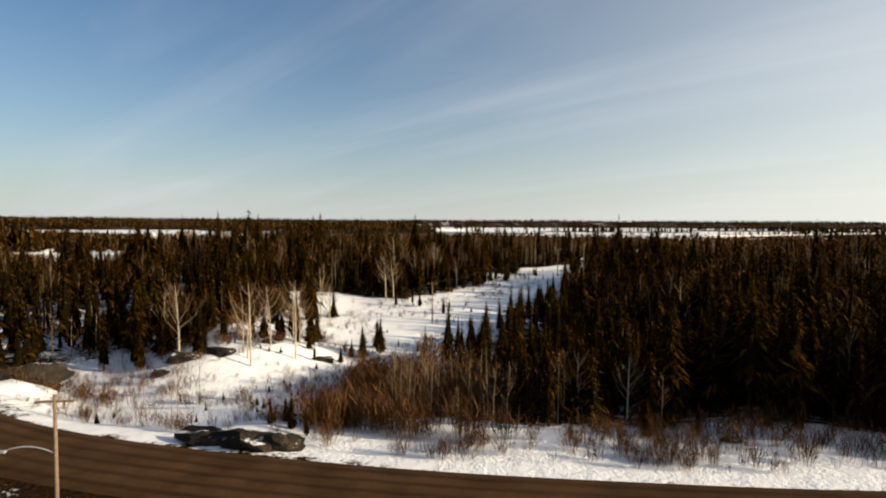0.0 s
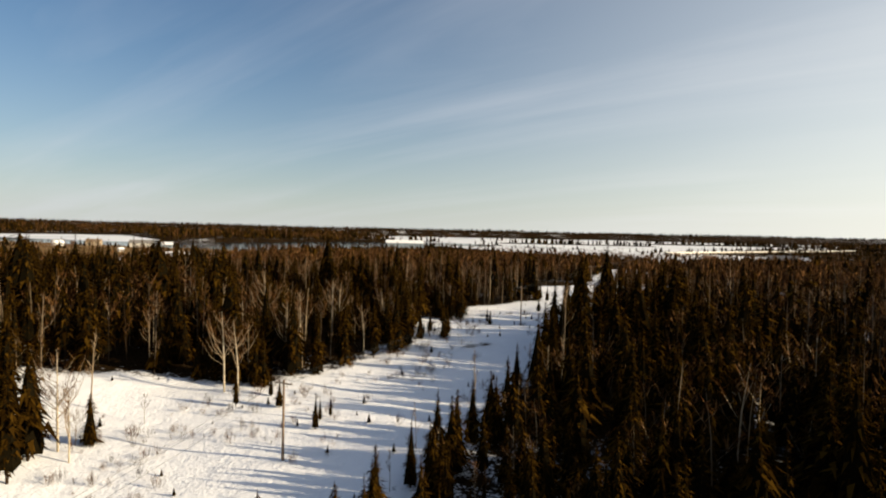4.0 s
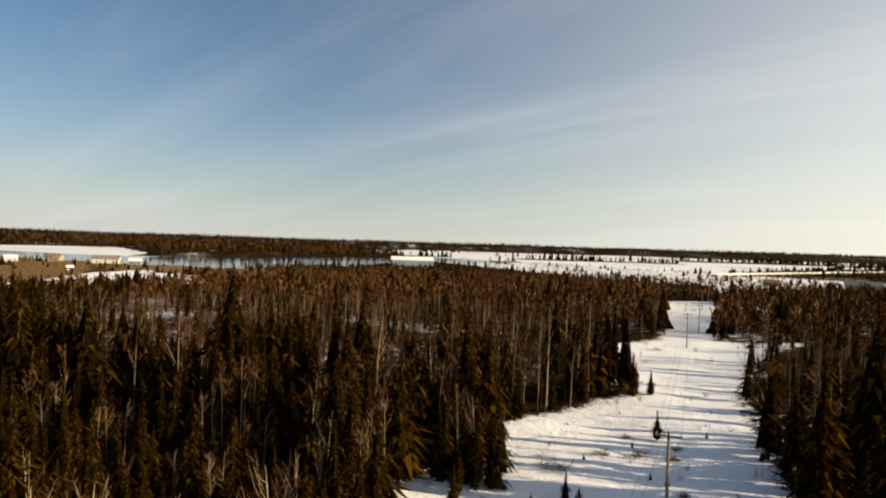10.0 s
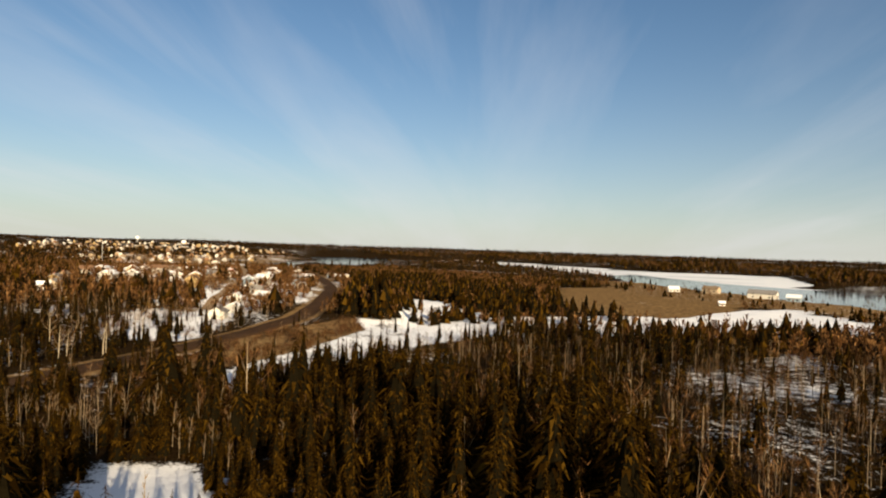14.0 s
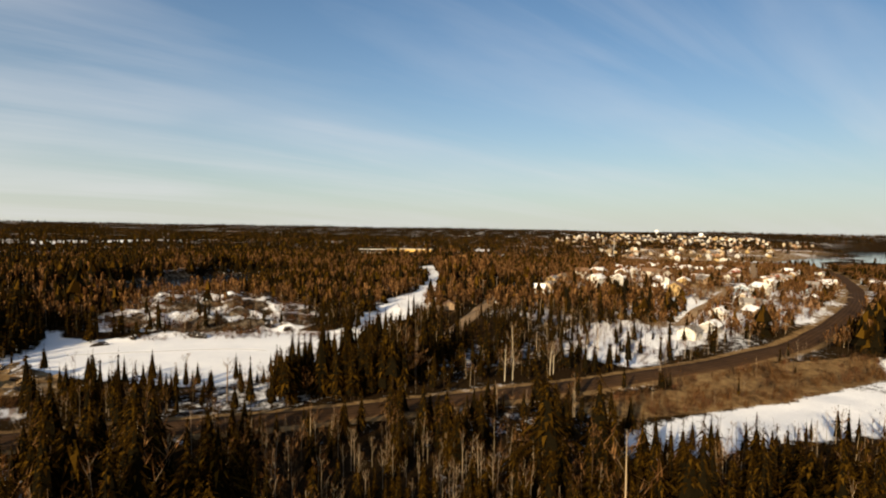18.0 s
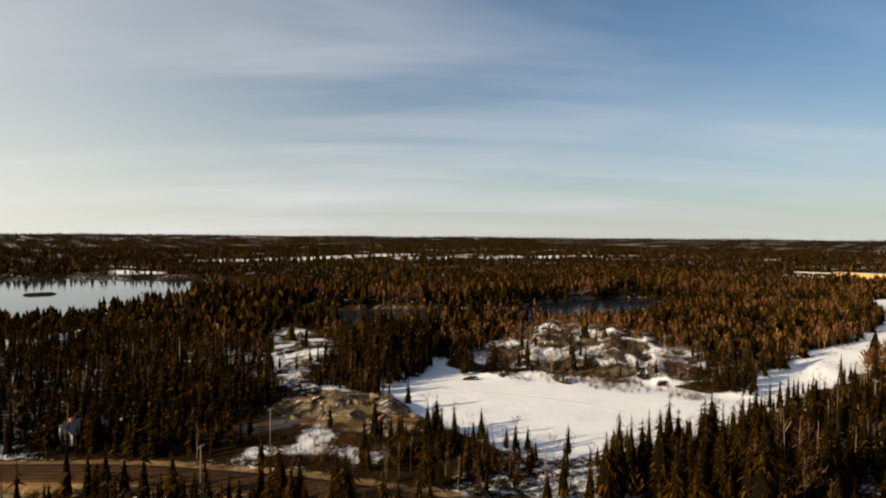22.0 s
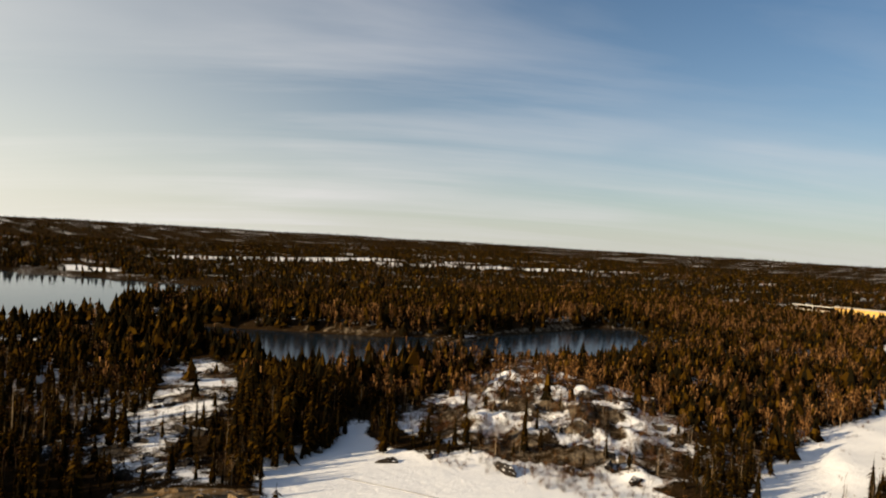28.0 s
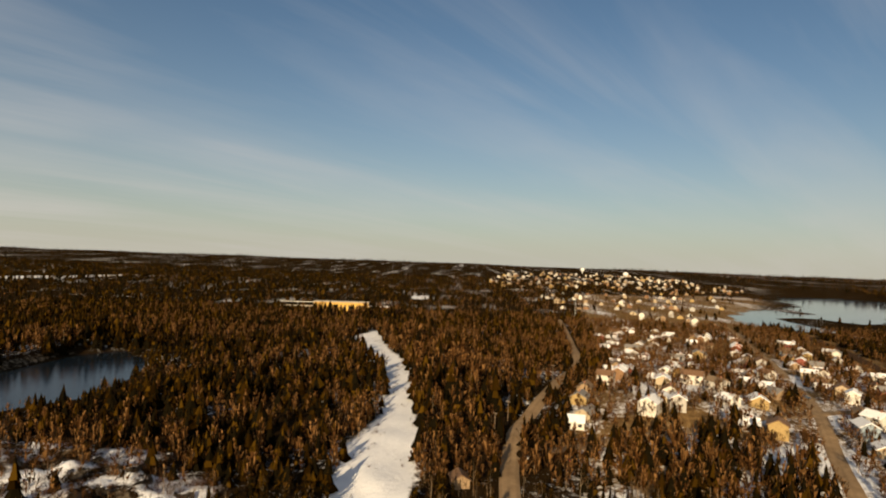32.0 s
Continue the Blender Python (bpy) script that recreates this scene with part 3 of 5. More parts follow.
def shrub(rng, stems, mat):
    """A leafless bush one metre tall: many thin stems from one foot."""
    p = Pile()
    for _ in range(stems):
        a, lean = rng.uniform(0, 6.283), rng.uniform(0.05, 0.55)
        h = rng.uniform(0.5, 1.05)
        foot = np.array((rng.gauss(0, 0.12), rng.gauss(0, 0.12), -0.05))
        top = foot + (lean * math.cos(a), lean * math.sin(a), h)
        blade(p, foot, top, rng.uniform(0.005, 0.010), mat)
        for _ in range(2):
            q = foot + (top - foot) * rng.uniform(0.4, 0.85)
            b, ln = rng.uniform(0, 6.283), rng.uniform(0.15, 0.35)
            e = q + (ln * math.cos(b), ln * math.sin(b), ln * rng.uniform(0.6, 1.4))
            s = np.array((-math.sin(b), math.cos(b), 0)) * 0.009
            p.add([q - s, q + s, e], [(0, 1, 2)], mat)
    return p.arrays()


def tiers(rng, tall, count, sides):
    """A far conifer: ragged stacked skirts."""
    p = Pile()
    wide = tall * rng.uniform(0.22, 0.34)
    for w in range(count):
        k = w / count
        z0, z1 = tall * (0.03 + 0.9 * k), tall * min(1.0, 0.1 + 0.9 * (k + 1.7 / count))
        r = wide * (1 - k) ** 0.8 + 0.1
        a = np.arange(sides) * 2 * math.pi / sides + rng.uniform(0, 6)
        q = r * np.array([rng.uniform(0.6, 1.25) for _ in range(sides)])
        v = np.concatenate([np.stack([q * np.cos(a), q * np.sin(a), np.array([z0 + rng.uniform(-0.06, 0.06) * tall for _ in a])], 1), [[0, 0, z1]]])
        # More than half the faces get the shade tone, painting in gaps and self-shadow.
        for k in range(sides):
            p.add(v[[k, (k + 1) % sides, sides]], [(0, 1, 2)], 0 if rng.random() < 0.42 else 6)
    return p.arrays()


def bare(rng, tall, limbs, twigs, fine, bark=1, twig=2, spread=0.22, stout=1.0):
    """A leafless tree."""
    p = Pile()
    lean = np.array([rng.uniform(-0.06, 0.06) * tall, rng.uniform(-0.06, 0.06) * tall])
    pts = [(lean[0] * k * k + 0.05 * math.sin(5 * k) * fine, lean[1] * k * k, tall * k - 0.3 * (k == 0)) for k in ((0, 0.35, 0.7, 1) if fine else (0, 0.6, 1))]
    r = 0.0085 * tall * stout
    tube(p, pts, [r, r * 0.8, r * 0.5, 0.01] if fine else [r, r * 0.6, 0.01], 5 if fine else 3, bark)
    for _ in range(limbs):
        k = rng.uniform(0.3, 0.92)
        a, ln = rng.uniform(0, 6.283), tall * spread * (1.15 - k) * rng.uniform(0.9, 1.5)
        s = np.array([lean[0] * k * k, lean[1] * k * k, tall * k])
        e = s + np.array([ln * math.cos(a), ln * math.sin(a), ln * rng.uniform(0.9, 1.8)])
        if fine:
            mid = (s + e) / 2 + np.array([0.12 * ln * math.cos(a), 0.12 * ln * math.sin(a), -0.1 * ln])
            tube(p, [s, mid, e], [r * 0.5, r * 0.3, 0.006], 3, 8 if bark == 7 else 5)
        else:
            blade(p, s, e, r * 0.35, bark)
        for _ in range(twigs):
            u = rng.uniform(0.3, 1.0)
            q = s + (e - s) * u
            b, l2 = rng.uniform(0, 6.283), ln * rng.uniform(0.25, 0.6)
            t = q + np.array([l2 * math.cos(b), l2 * math.sin(b), l2 * rng.uniform(0.4, 1.6)])
            w = np.array([-math.sin(b), math.cos(b), 0]) * (0.03 if fine else 0.06)
            p.add([q - w, q + w, t], [(0, 1, 2)], twig)
    return p.arrays()


def brush(rng, tall, count, mat=2, size=1.0):
    """A far bare tree: an uneven crown of short upright sprays."""
    p = Pile()
    mid, wide = rng.uniform(0.52, 0.64) * tall, rng.uniform(0.18, 0.32) * tall
    for _ in range(count):
        a, u = rng.uniform(0, 6.283), rng.uniform(-1, 1)
        r = wide * math.sqrt(1 - u * u) * rng.uniform(0.35, 1.0)
        o = np.array((r * math.cos(a), r * math.sin(a), mid + 0.36 * tall * u))
        n = np.array((math.cos(a + 1.2), math.sin(a + 1.2), 0)) * tall * rng.uniform(0.025, 0.06) * size
        up = np.array((0.25 * r * math.cos(a), 0.25 * r * math.sin(a), tall * rng.uniform(0.08, 0.2) * size))
        p.add([o - up, o + up + n, o + up * 0.8 - n], [(0, 1, 2)], mat if rng.random() < 0.82 else 1)
    p.add([(-0.1, 0, -0.2), (0.1, 0, -0.2), (0, 0.03, tall * 0.8)], [(0, 1, 2)], rng.choice((1, 1, 3)))
    return p.arrays()


def scatter(name, spots, protos, label):
    """One object of many trees: spots are rows of x, y, scale, turn."""
    V, F, M, n = [], [], [], 0
    z = height(spots[:, 0], spots[:, 1])
    which = np.arange(len(spots)) % len(protos)
    for k, (v, f, m) in enumerate(protos):
        s = spots[which == k]
        if not len(s):
            continue
        wide = s[:, 2] * (0.72 + 0.62 * ((s[:, 0] * 7.31 + s[:, 1] * 3.17) % 1.0))
        c, d = np.cos(s[:, 3]) * wide, np.sin(s[:, 3]) * wide
        vx = v[None, :, 0] * c[:, None] - v[None, :, 1] * d[:, None] + s[:, :1]
        vy = v[None, :, 0] * d[:, None] + v[None, :, 1] * c[:, None] + s[:, 1:2]
        vz = v[None, :, 2] * s[:, 2:3] + z[which == k][:, None]
        V.append(np.stack([vx, vy, vz], -1).reshape(-1, 3))
        F.append((f[None] + (np.arange(len(s)) * len(v))[:, None, None]).reshape(-1, 3) + n)
        M.append(np.tile(m, len(s)))
        n += len(s) * len(v)
    ob = mesh_object(name, np.concatenate(V), np.concatenate(F), TREE_MATS, np.concatenate(M))
    return tagged(ob, label, "trees", kind="stuff")


rng = random.Random(7)
nrg = np.random.default_rng(11)
OPEN = (CORRIDOR, GLADE, POND, BELT, OUTCROP, WEDGE, BAND, FIELD, MOUND, PITSNOW, PIT, *STRIPS)
DOME = [(-240, 333), (-231, 342), (-230, 353), (-241, 362), (-264, 366), (-264, 344)]
JUNCTION = [(-150, 168), (-180, 176), (-238, 190), (-236, 206), (-188, 202), (-160, 198), (-146, 184)]
SLOPE = [(-396, 168), (-406, 166), (-541, 149), (-600, 131), (-700, 108), (-690, 140), (-560, 185), (-400, 200)]
DARKHILL = [(-182, 48), (-178, 72), (-200, 66), (-222, 52), (-232, 30), (-225, 5), (-205, 8)]
RIDGE = [(-252, 350), (-216, 444), (-300, 540), (-420, 560), (-640, 640), (-560, 500), (-330, 400), (-260, 330)]
LEAFY_EAST = [(66, 240), (130, 235), (260, 330), (420, 520), (330, 600), (240, 540), (181, 496), (120, 364), (88, 302)]
LEAFY = [(-70, 300), (-20, 264), (30, 264), (44, 285), (75, 335), (95, 365), (130, 400), (155, 470), (240, 540), (330, 600), (300, 420), (600, 600), (520, 780), (150, 740), (-80, 690), (-140, 640), (-110, 560), (-100, 420)]


def wooded(x, y):
    """How thick the trees stand."""
    d = np.ones(len(x))
    town = inside(TOWN, x, y)
    d[town] *= 0.75
    d[inside(SNOWY_TOWN, x, y)] *= 0.3
    d[inside(THICKET, x, y)] = 1.3
    d[town & (x > -560)] = 1.7
    d[town & (x <= -560)] = 1.3
    for p in OPEN:
        d[reach(p, x, y) > -1.0] = 0
    d[inside(BAND, x, y) & (y > 385) & (y < 480)] = 0.25
    d[inside(FLATS, x, y)] *= 0.25
    d[inside(SHORE, x, y)] *= 0.10
    d[(x > -55) & (x < 130) & (y < 54) & (y > 6)] = 0
    d[inside(WEST_BANK, x, y)] = 1.3
    d[inside(CORRIDOR, x, y)] = 0
    d[inside(OUTCROP, x, y) | inside(PITSNOW, x, y)] = 0.07
    d[inside(ROCKHILL, x, y)] *= 0.34
    d[inside(YARD, x, y)] *= 0.12
    d[inside(DARKHILL, x, y)] = 1.8
    d[np.hypot((x + 878) / 30, (y - 36) / 42) < 1] = 0
    d[inside(APRON, x, y)] = 0.12
    d[inside(DOME, x, y)] = 1.7
    d[inside(SLOPE, x, y)] = 1.3
    d[inside(JUNCTION, x, y) & (away(HIGHWAY, x, y) > 7) & (away(SIDE_ROAD, x, y) > 3.2)] = 1.6
    for w in WATERS:
        d[reach(w, x, y) > -4] = 0
    for cx, cy, rx, ry, h in ISLES:
        d[((x - cx) / rx) ** 2 + ((y - cy) / ry) ** 2 < 0.65] = 0.95 if rx > 25 else 0.3
    for line, half in ((HIGHWAY, 9.0), (SIDE_ROAD, 3.5), (STREET, 4.2), (CROSS_STREET, 4.2)):
        d[away(line, x, y) < half] = 0
    d[reach(BAY, x, y) > -40] *= 0.5
    return d * (0.82 + 0.3 * waves(x, y, 31, 2.0))


def conifer_share(x, y):
    c = 0.42 + 0.36 * waves(x, y, 45, 5.0) + 0.22 * waves(x, y, 14, 2.0) + 0.25 * waves(x, y, 110, 3.0)
    c[(x > -100) & (y < 270) & (y > 60)] += 0.26
    c[(x < -60) & (y < 100) & (y > -150) & (x > -240)] += 0.2
    c[inside(LEAFY, x, y) | inside(LEAFY_EAST, x, y)] = 0.16
    c[inside(RIDGE, x, y)] = 0.85
    c[inside(TOWN, x, y)] = 0.10
    c[inside(THICKET, x, y)] = 0.35
    c[inside(WEST_BANK, x, y)] = 0.75
    c[inside(ROCKHILL, x, y)] = 0.14
    c[(x < -125) & (x > -280) & (y > 140) & (y < 250)] += 0.25
    c[inside([(-12, 58), (6, 56), (9, 72), (2, 100), (-8, 100)], x, y)] = 0.04
    c[inside(DARKHILL, x, y) | inside(DOME, x, y)] = 0.95
    c[inside(JUNCTION, x, y)] = 0.8
    c[(y < 60) & (x < -100) & ~inside(ROCKHILL, x, y)] += 0.25
    c[(y < -120)] += 0.15
    return np.clip(c, 0.02, 0.95)


def stature(x, y):
    """How tall the wood grows here."""
    s = np.where(x < -150, 0.78, 0.95)
    s[y > 560] = 0.6
    s[reach(CORRIDOR, x, y) > 0] = 0.3
    s[(x > -130) & (y > 165) & (y < 330)] = 1.32
    s[(x > 5) & (y < 190)] = 1.2
    s[inside(LEAFY, x, y)] = 0.8
    s[(y > 540) & (x > -300)] = 0.5
    s[y > 1200] = 1.0
    s[inside(LEAFY_EAST, x, y)] = 0.75
    s[(x < -60) & (x > -270) & (y > 290) & (y < 560)] = 0.75
    s[(x < -125) & (x > -280) & (y > 120) & (y < 250)] = 0.72
    s[inside(WEST_BANK, x, y)] = 0.9
    s[(x > -190) & (x < 90) & (y < -90) & (y > -260)] = 0.55
    s[inside(TOWN, x, y)] = 0.62
    s[inside(THICKET, x, y)] = 0.85
    s[(x < -120) & (x > -175) & (y > 215) & (y < 330)] = 0.68
    s[(x > -185) & (x < -90) & (y > 350) & (y < 440)] = 0.85
    s[(reach(RIVER, x, y) > -45) & (y < -40)] *= 1.35
    s[(reach(RIVER, x, y) > -30) & (y > -25) & (x < -240)] *= 0.55
    s[inside(DARKHILL, x, y)] = 1.15
    s[inside(DOME, x, y)] = 1.1
    s[inside(JUNCTION, x, y)] = 1.2
    s[inside(SLOPE, x, y)] = 1.3
    s[(x > -875) & (x < -790) & (y > 10) & (y < 110)] = 1.2
    s[(reach(RIVER, x, y) > -40) & (x > -325) & (x < -240) & (y > -25)] = 1.25
    return s * (1 + 0.12 * waves(x, y, 19, 7.0))


def flown(x, y):
    """Distance from the middle line of the nearest woods."""
    return away([(75, 75), (40, 60), (0, 20), (14, 130), (8, 200), (-20, 232), (-60, 240), (-100, 220), (-138, 186)], x, y)


LINE_OF_FLIGHT = [(0, 0), (11, 68), (17, 133), (17, 162), (13, 188), (-8, 224), (-40, 236), (-83, 230), (-138, 186)]


def plant():
    kinds = {k: [] for k in ("near_s", "near_b", "mid_s", "mid_b", "far_s", "far_b", "outer_s", "outer_b", "rim_s", "rim_b")}
    inner, outer = (-900, 420, -320, 760), (-2100, 1600, -1600, 2100)
    for box, per in ((inner, 9.0), (outer, 150.0), ((-4500, 4300, -4300, 4500), 1300.0)):
        n = int((box[1] - box[0]) * (box[3] - box[2]) / per)
        x, y = nrg.uniform(box[0], box[1], n), nrg.uniform(box[2], box[3], n)
        hole = {9.0: None, 150.0: inner, 1300.0: outer}[per]
        keep = nrg.random(n) < wooded(x, y)
        if hole:
            keep &= ~((x > hole[0]) & (x < hole[1]) & (y > hole[2]) & (y < hole[3]))
        d = flown(x, y)
        if per == 9.0:
            keep &= nrg.random(n) < 1 - 0.55 * step(150, 280, d)
        x, y, d = x[keep], y[keep], d[keep]
        con = nrg.random(len(x)) < conifer_share(x, y)
        sc = nrg.triangular(0.35, 0.85, 1.3, len(x)) * np.minimum(stature(x, y), 1.25) * {9.0: 1.0, 150.0: 1.2, 1300.0: 1.35}[per]
        sc *= 1 + 0.08 * step(150, 260, d) * (per == 9.0)
        low = away(LINE_OF_FLIGHT, x, y)
        sc = np.where(low < 22, np.minimum(sc, np.where(low < 13, 0.72, 0.95)), sc)
        rows = np.stack([x, y, sc, nrg.uniform(0, 6.283, len(x))], 1)
        if per > 1000:
            kinds["rim_s"].append(rows[con])
            kinds["rim_b"].append(rows[~con])
            continue
        if per > 100:
            kinds["outer_s"].append(rows[con])
            kinds["outer_b"].append(rows[~con])
            continue
        for name, m in (("near_s", (d < 60) & con), ("near_b", (d < 60) & ~con), ("mid_s", (d >= 60) & (d < 180) & con), ("mid_b", (d >= 60) & (d < 180) & ~con),
                        ("far_s", (d >= 180) & con), ("far_b", (d >= 180) & ~con)):
            kinds[name].append(rows[m])
    return {k: np.concatenate(v) for k, v in kinds.items() if v}


GROVE = plant()


def part(name, data, parent, label="", mats=None):
    """Links a mesh, or arrays of one, as one part under a thing or part."""
    ob = new(name, data)
    ob.parent = parent
    if label:
        ob["label"] = label
    return ob


def piece_mesh(name, arrays, mats):
    v, f, m = arrays
    ob = mesh_object(name, v, f, mats, m)
    me = ob.data
    bpy.data.objects.remove(ob)
    return me


def tree_thing(name, arrays, trunk_mats, label, category):
    """An Empty with a trunk and a crown; arrays holds both, told apart by material."""
    v, f, m = arrays
    root = tagged(new(name), label, category)
    limb = np.flatnonzero((m == 5) | (m == 8))
    pieces = [("limb", np.isin(np.arange(len(m)), limb[k:k + 12])) for k in range(0, len(limb), 12)]
    stem = np.isin(m, trunk_mats)
    for pname, sel in [("trunk", stem), ("crown", ~stem & (m != 5) & (m != 8))] + pieces:
        used, inv = np.unique(f[sel].ravel(), return_inverse=True)
        part(pname, piece_mesh(pname, (v[used], inv.reshape(-1, 3), m[sel]), TREE_MATS), root)
    return root


def stand(name, rows, protos, labels, category, group, trunk_mats):
    """Trees as things of their own."""
    z = height(rows[:, 0], rows[:, 1])
    roots = []
    for k, (x, y, s, a) in enumerate(rows):
        j = k % len(protos)
        m = Matrix.LocRotScale((x, y, z[k]), Euler((0, 0, a)), (s, s, s))
        if len(roots) <= j:
            root = tree_thing(name, protos[j], trunk_mats, labels[j % len(labels)], category)
            tagged(root, group=group)
            root.matrix_basis = m
            roots.append(root)
        else:
            c = copy_thing(roots[j], m)
            c.matrix_basis = m
    return roots


def nearest(rows, score, n):
    """The n rows of the best score, and the rest."""
    o = np.argsort(score)
    return rows[o[:n]], rows[o[n:]]


def edge_score(r):
    edge = np.abs(reach(CORRIDOR, r[:, 0], r[:, 1])) + 0.02 * np.abs(r[:, 1] - 170) + 30 * (r[:, 1] < 60)
    return np.minimum(edge, 0.45 * away([(16, 170), (13, 195), (-8, 224), (-40, 236), (-83, 230), (-120, 212)], r[:, 0], r[:, 1]))



def chosen(rows):
    """Trees at known spots: x, y, height in metres over ten."""
    r = np.array(rows, float)
    return np.column_stack([r, np.linspace(0.3, 60, len(r)) % 6.283])


CLEARED_S = chosen([(-46, 104, 0.9), (-49, 107, 1.0), (-44, 109, 0.8), (-52, 104, 1.0), (-40, 112, 0.7), (-55, 110, 1.1), (-47, 112, 0.9), (-50, 101, 0.7), (-57, 103, 0.9), (-30, 112, 0.45), (-24, 110, 0.4), (-27, 114, 0.55), (-22, 105, 0.28), (-33, 113, 0.5), (-25, 117, 0.5), (-31, 118, 0.6), (-36, 116, 0.55), (-18, 108, 0.3), (-17, 66, 0.3), (-14, 65, 0.22), (-28.7, 133, 1.15), (-29.6, 138, 1.0), (-37, 141, 1.15), (-38, 148, 1.2), (-33, 145, 1.0), (-42, 150, 1.2), (-25.5, 143.2, 0.65), (0.2, 152, 0.3), (1.5, 153, 0.25), (-18, 166, 0.35), (10, 186, 1.0), (12, 190, 1.1), (6, 182, 1.0), (11, 194, 0.8), (1, 178, 1.0), (13, 209, 1.1), (12, 213, 1.0), (14, 216, 0.9), (12.5, 200, 1.0), (-3, 172, 0.9), (9, 184, 0.7), (15, 198, 0.6), (-52, 166, 1.2), (-46, 163, 1.1), (22, 226, 0.45), (21, 203, 0.5), (17.5, 207, 0.4), (33, 225, 0.3), (24, 228, 0.9), (27, 233, 0.95), (26, 229, 0.8), (20, 230, 0.9), (57, 271, 0.5), (55, 267, 0.6), (58, 275, 0.45), (8, 193, 1.0), (12, 197, 0.8), (28, 244, 0.9), (33, 254, 0.8), (39, 258, 0.7), (45, 262, 0.7), (-8, 175, 0.5), (-12, 170, 0.4),(-42.8, 107.9, 0.75), (-45.9, 109.9, 0.55), (-30.7, 128.4, 0.8), (-25.3, 123.5, 0.7), (-33.1, 122.8, 0.6), (-14.8, 115.5, 0.42), (-11.9, 116.7, 0.55), (-16.9, 113.5, 0.3), (-15.1, 61, 0.36), (-13.3, 59.6, 0.28), (-17.4, 61.7, 0.24),
                    (-51.1, 119.8, 0.9), (-56.6, 115.1, 1.0), (-59.1, 118.3, 0.9), (-63.8, 112.6, 0.8), (-53.6, 122.8, 1.1), (-4.9, 118.3, 0.2), (-8.8, 121.3, 0.16), (33.7, 64.1, 0.5), (36.6, 62.8, 0.4), (26.2, 62.8, 0.35), (42.8, 70.6, 0.6), (20.6, 61.7, 0.3),
                    (-40, 101, 0.8), (-55, 134, 0.8), (-50, 129, 0.9), (-15, 114, 0.6), (-13, 121, 0.6), (0, 149, 0.45), (-30, 122, 0.8), (-25, 116, 0.65), (-58, 119, 1.2), (-64, 121, 1.3), (21, 220, 0.52), (20, 199, 0.56), (33, 220, 0.37), (16, 204, 0.28), (17, 204, 0.24), (51, 246, 0.33), (59, 269, 0.4),
                    (-223, 176, 0.8), (-207, 168, 0.85), (-201, 162, 0.68), (-227, 195, 0.6), (-247, 100, 1.2), (-236, 87, 1.15), (-215, 75, 0.85), (-158, 33, 1.2), (-155, 32, 1.0), (-252, 102, 0.8),
                    (-43, 124, 1.1), (-41, 128, 1.2), (-40, 133, 1.0), (-38, 136, 0.9), (-46, 131, 1.25), (-45, 140, 1.2), (-43, 146, 1.15), (-49, 137, 1.2), (-47, 145, 1.1), (-36, 130, 0.7), (-8, 160, 0.35), (-12, 156, 0.42), (-6, 156, 0.3)])
CLEARED_B = chosen([(-25.6, 138.7, 0.8), (-15, 167, 0.75), (-14, 168, 0.65), (-22, 150, 0.5), (-18, 183.9, 0.9), (4, 186, 0.8), (10, 133, 0.5), (12, 136, 0.6), (13, 143, 0.6),(-32.2, 101.1, 0.95), (-33.3, 116.5, 0.9), (-27, 110.7, 0.95), (-26, 111.4, 0.8), (-50.7, 111.5, 0.95), (-49.9, 112.2, 0.8), (-28.6, 65.9, 0.7), (-33.4, 102.6, 0.8), (-29.1, 65.5, 0.6), (-27, 142.8, 0.6), (-44, 86.2, 0.5), (-40.6, 83, 0.6),
                    (1.6, 64.1, 0.62), (-3.4, 70.6, 0.6), (4.9, 67, 0.7), (8.5, 72.6, 0.65), (11.6, 68.7, 0.7), (-8.1, 79.1, 0.6), (-0.9, 83, 0.65), (15.5, 70.6, 0.75), (20.7, 68.7, 0.75), (25.7, 68.7, 0.65), (-12.4, 93.4, 0.6), (-10.8, 101.9, 0.6),
                    (-31, 99, 1.2), (-30, 107, 1.1), (-25, 104, 1.25), (-43, 100, 1.2), (-33, 83, 0.7), (-28, 141, 1.1), (-15, 161, 1.05), (-13, 161, 1.1), (-8, 172, 1.1), (-15, 189, 1.35), (-3, 195, 1.15), (-2, 199, 0.95), (7, 207, 1.0), (-9, 192, 0.95), (24, 230, 0.9),
                    (-188, 223, 0.95), (-190, 225, 0.8), (-200, 235, 1.05), (-202, 236, 0.9), (-216, 246, 0.95), (-226, 250, 1.0), (-222, 223, 1.05), (-212, 241, 0.75)])
near_s, GROVE["near_s"] = nearest(GROVE["near_s"], edge_score(GROVE["near_s"]), 240)
near_b, GROVE["near_b"] = nearest(GROVE["near_b"], edge_score(GROVE["near_b"]), 180)
near_s, near_b = np.concatenate([CLEARED_S, near_s]), np.concatenate([CLEARED_B, near_b])
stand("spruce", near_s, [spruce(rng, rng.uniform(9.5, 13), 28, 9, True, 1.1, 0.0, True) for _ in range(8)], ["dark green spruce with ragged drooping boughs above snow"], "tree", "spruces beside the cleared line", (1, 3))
BIG = CLEARED_B[[i for i, r in enumerate(CLEARED_B) if r[2] > 0.72]]
near_b = np.concatenate([CLEARED_B[CLEARED_B[:, 2] <= 0.72], near_b[len(CLEARED_B):]])
stand("birch_tree", BIG, [bare(rng, rng.uniform(9.5, 11.5), 15, 13, True, 7, 2, 0.32, 1.5) for _ in range(5)], ["large pale forked birch, leafless, standing over snow"], "tree", "pale birches of the clearings", (1, 3, 7))
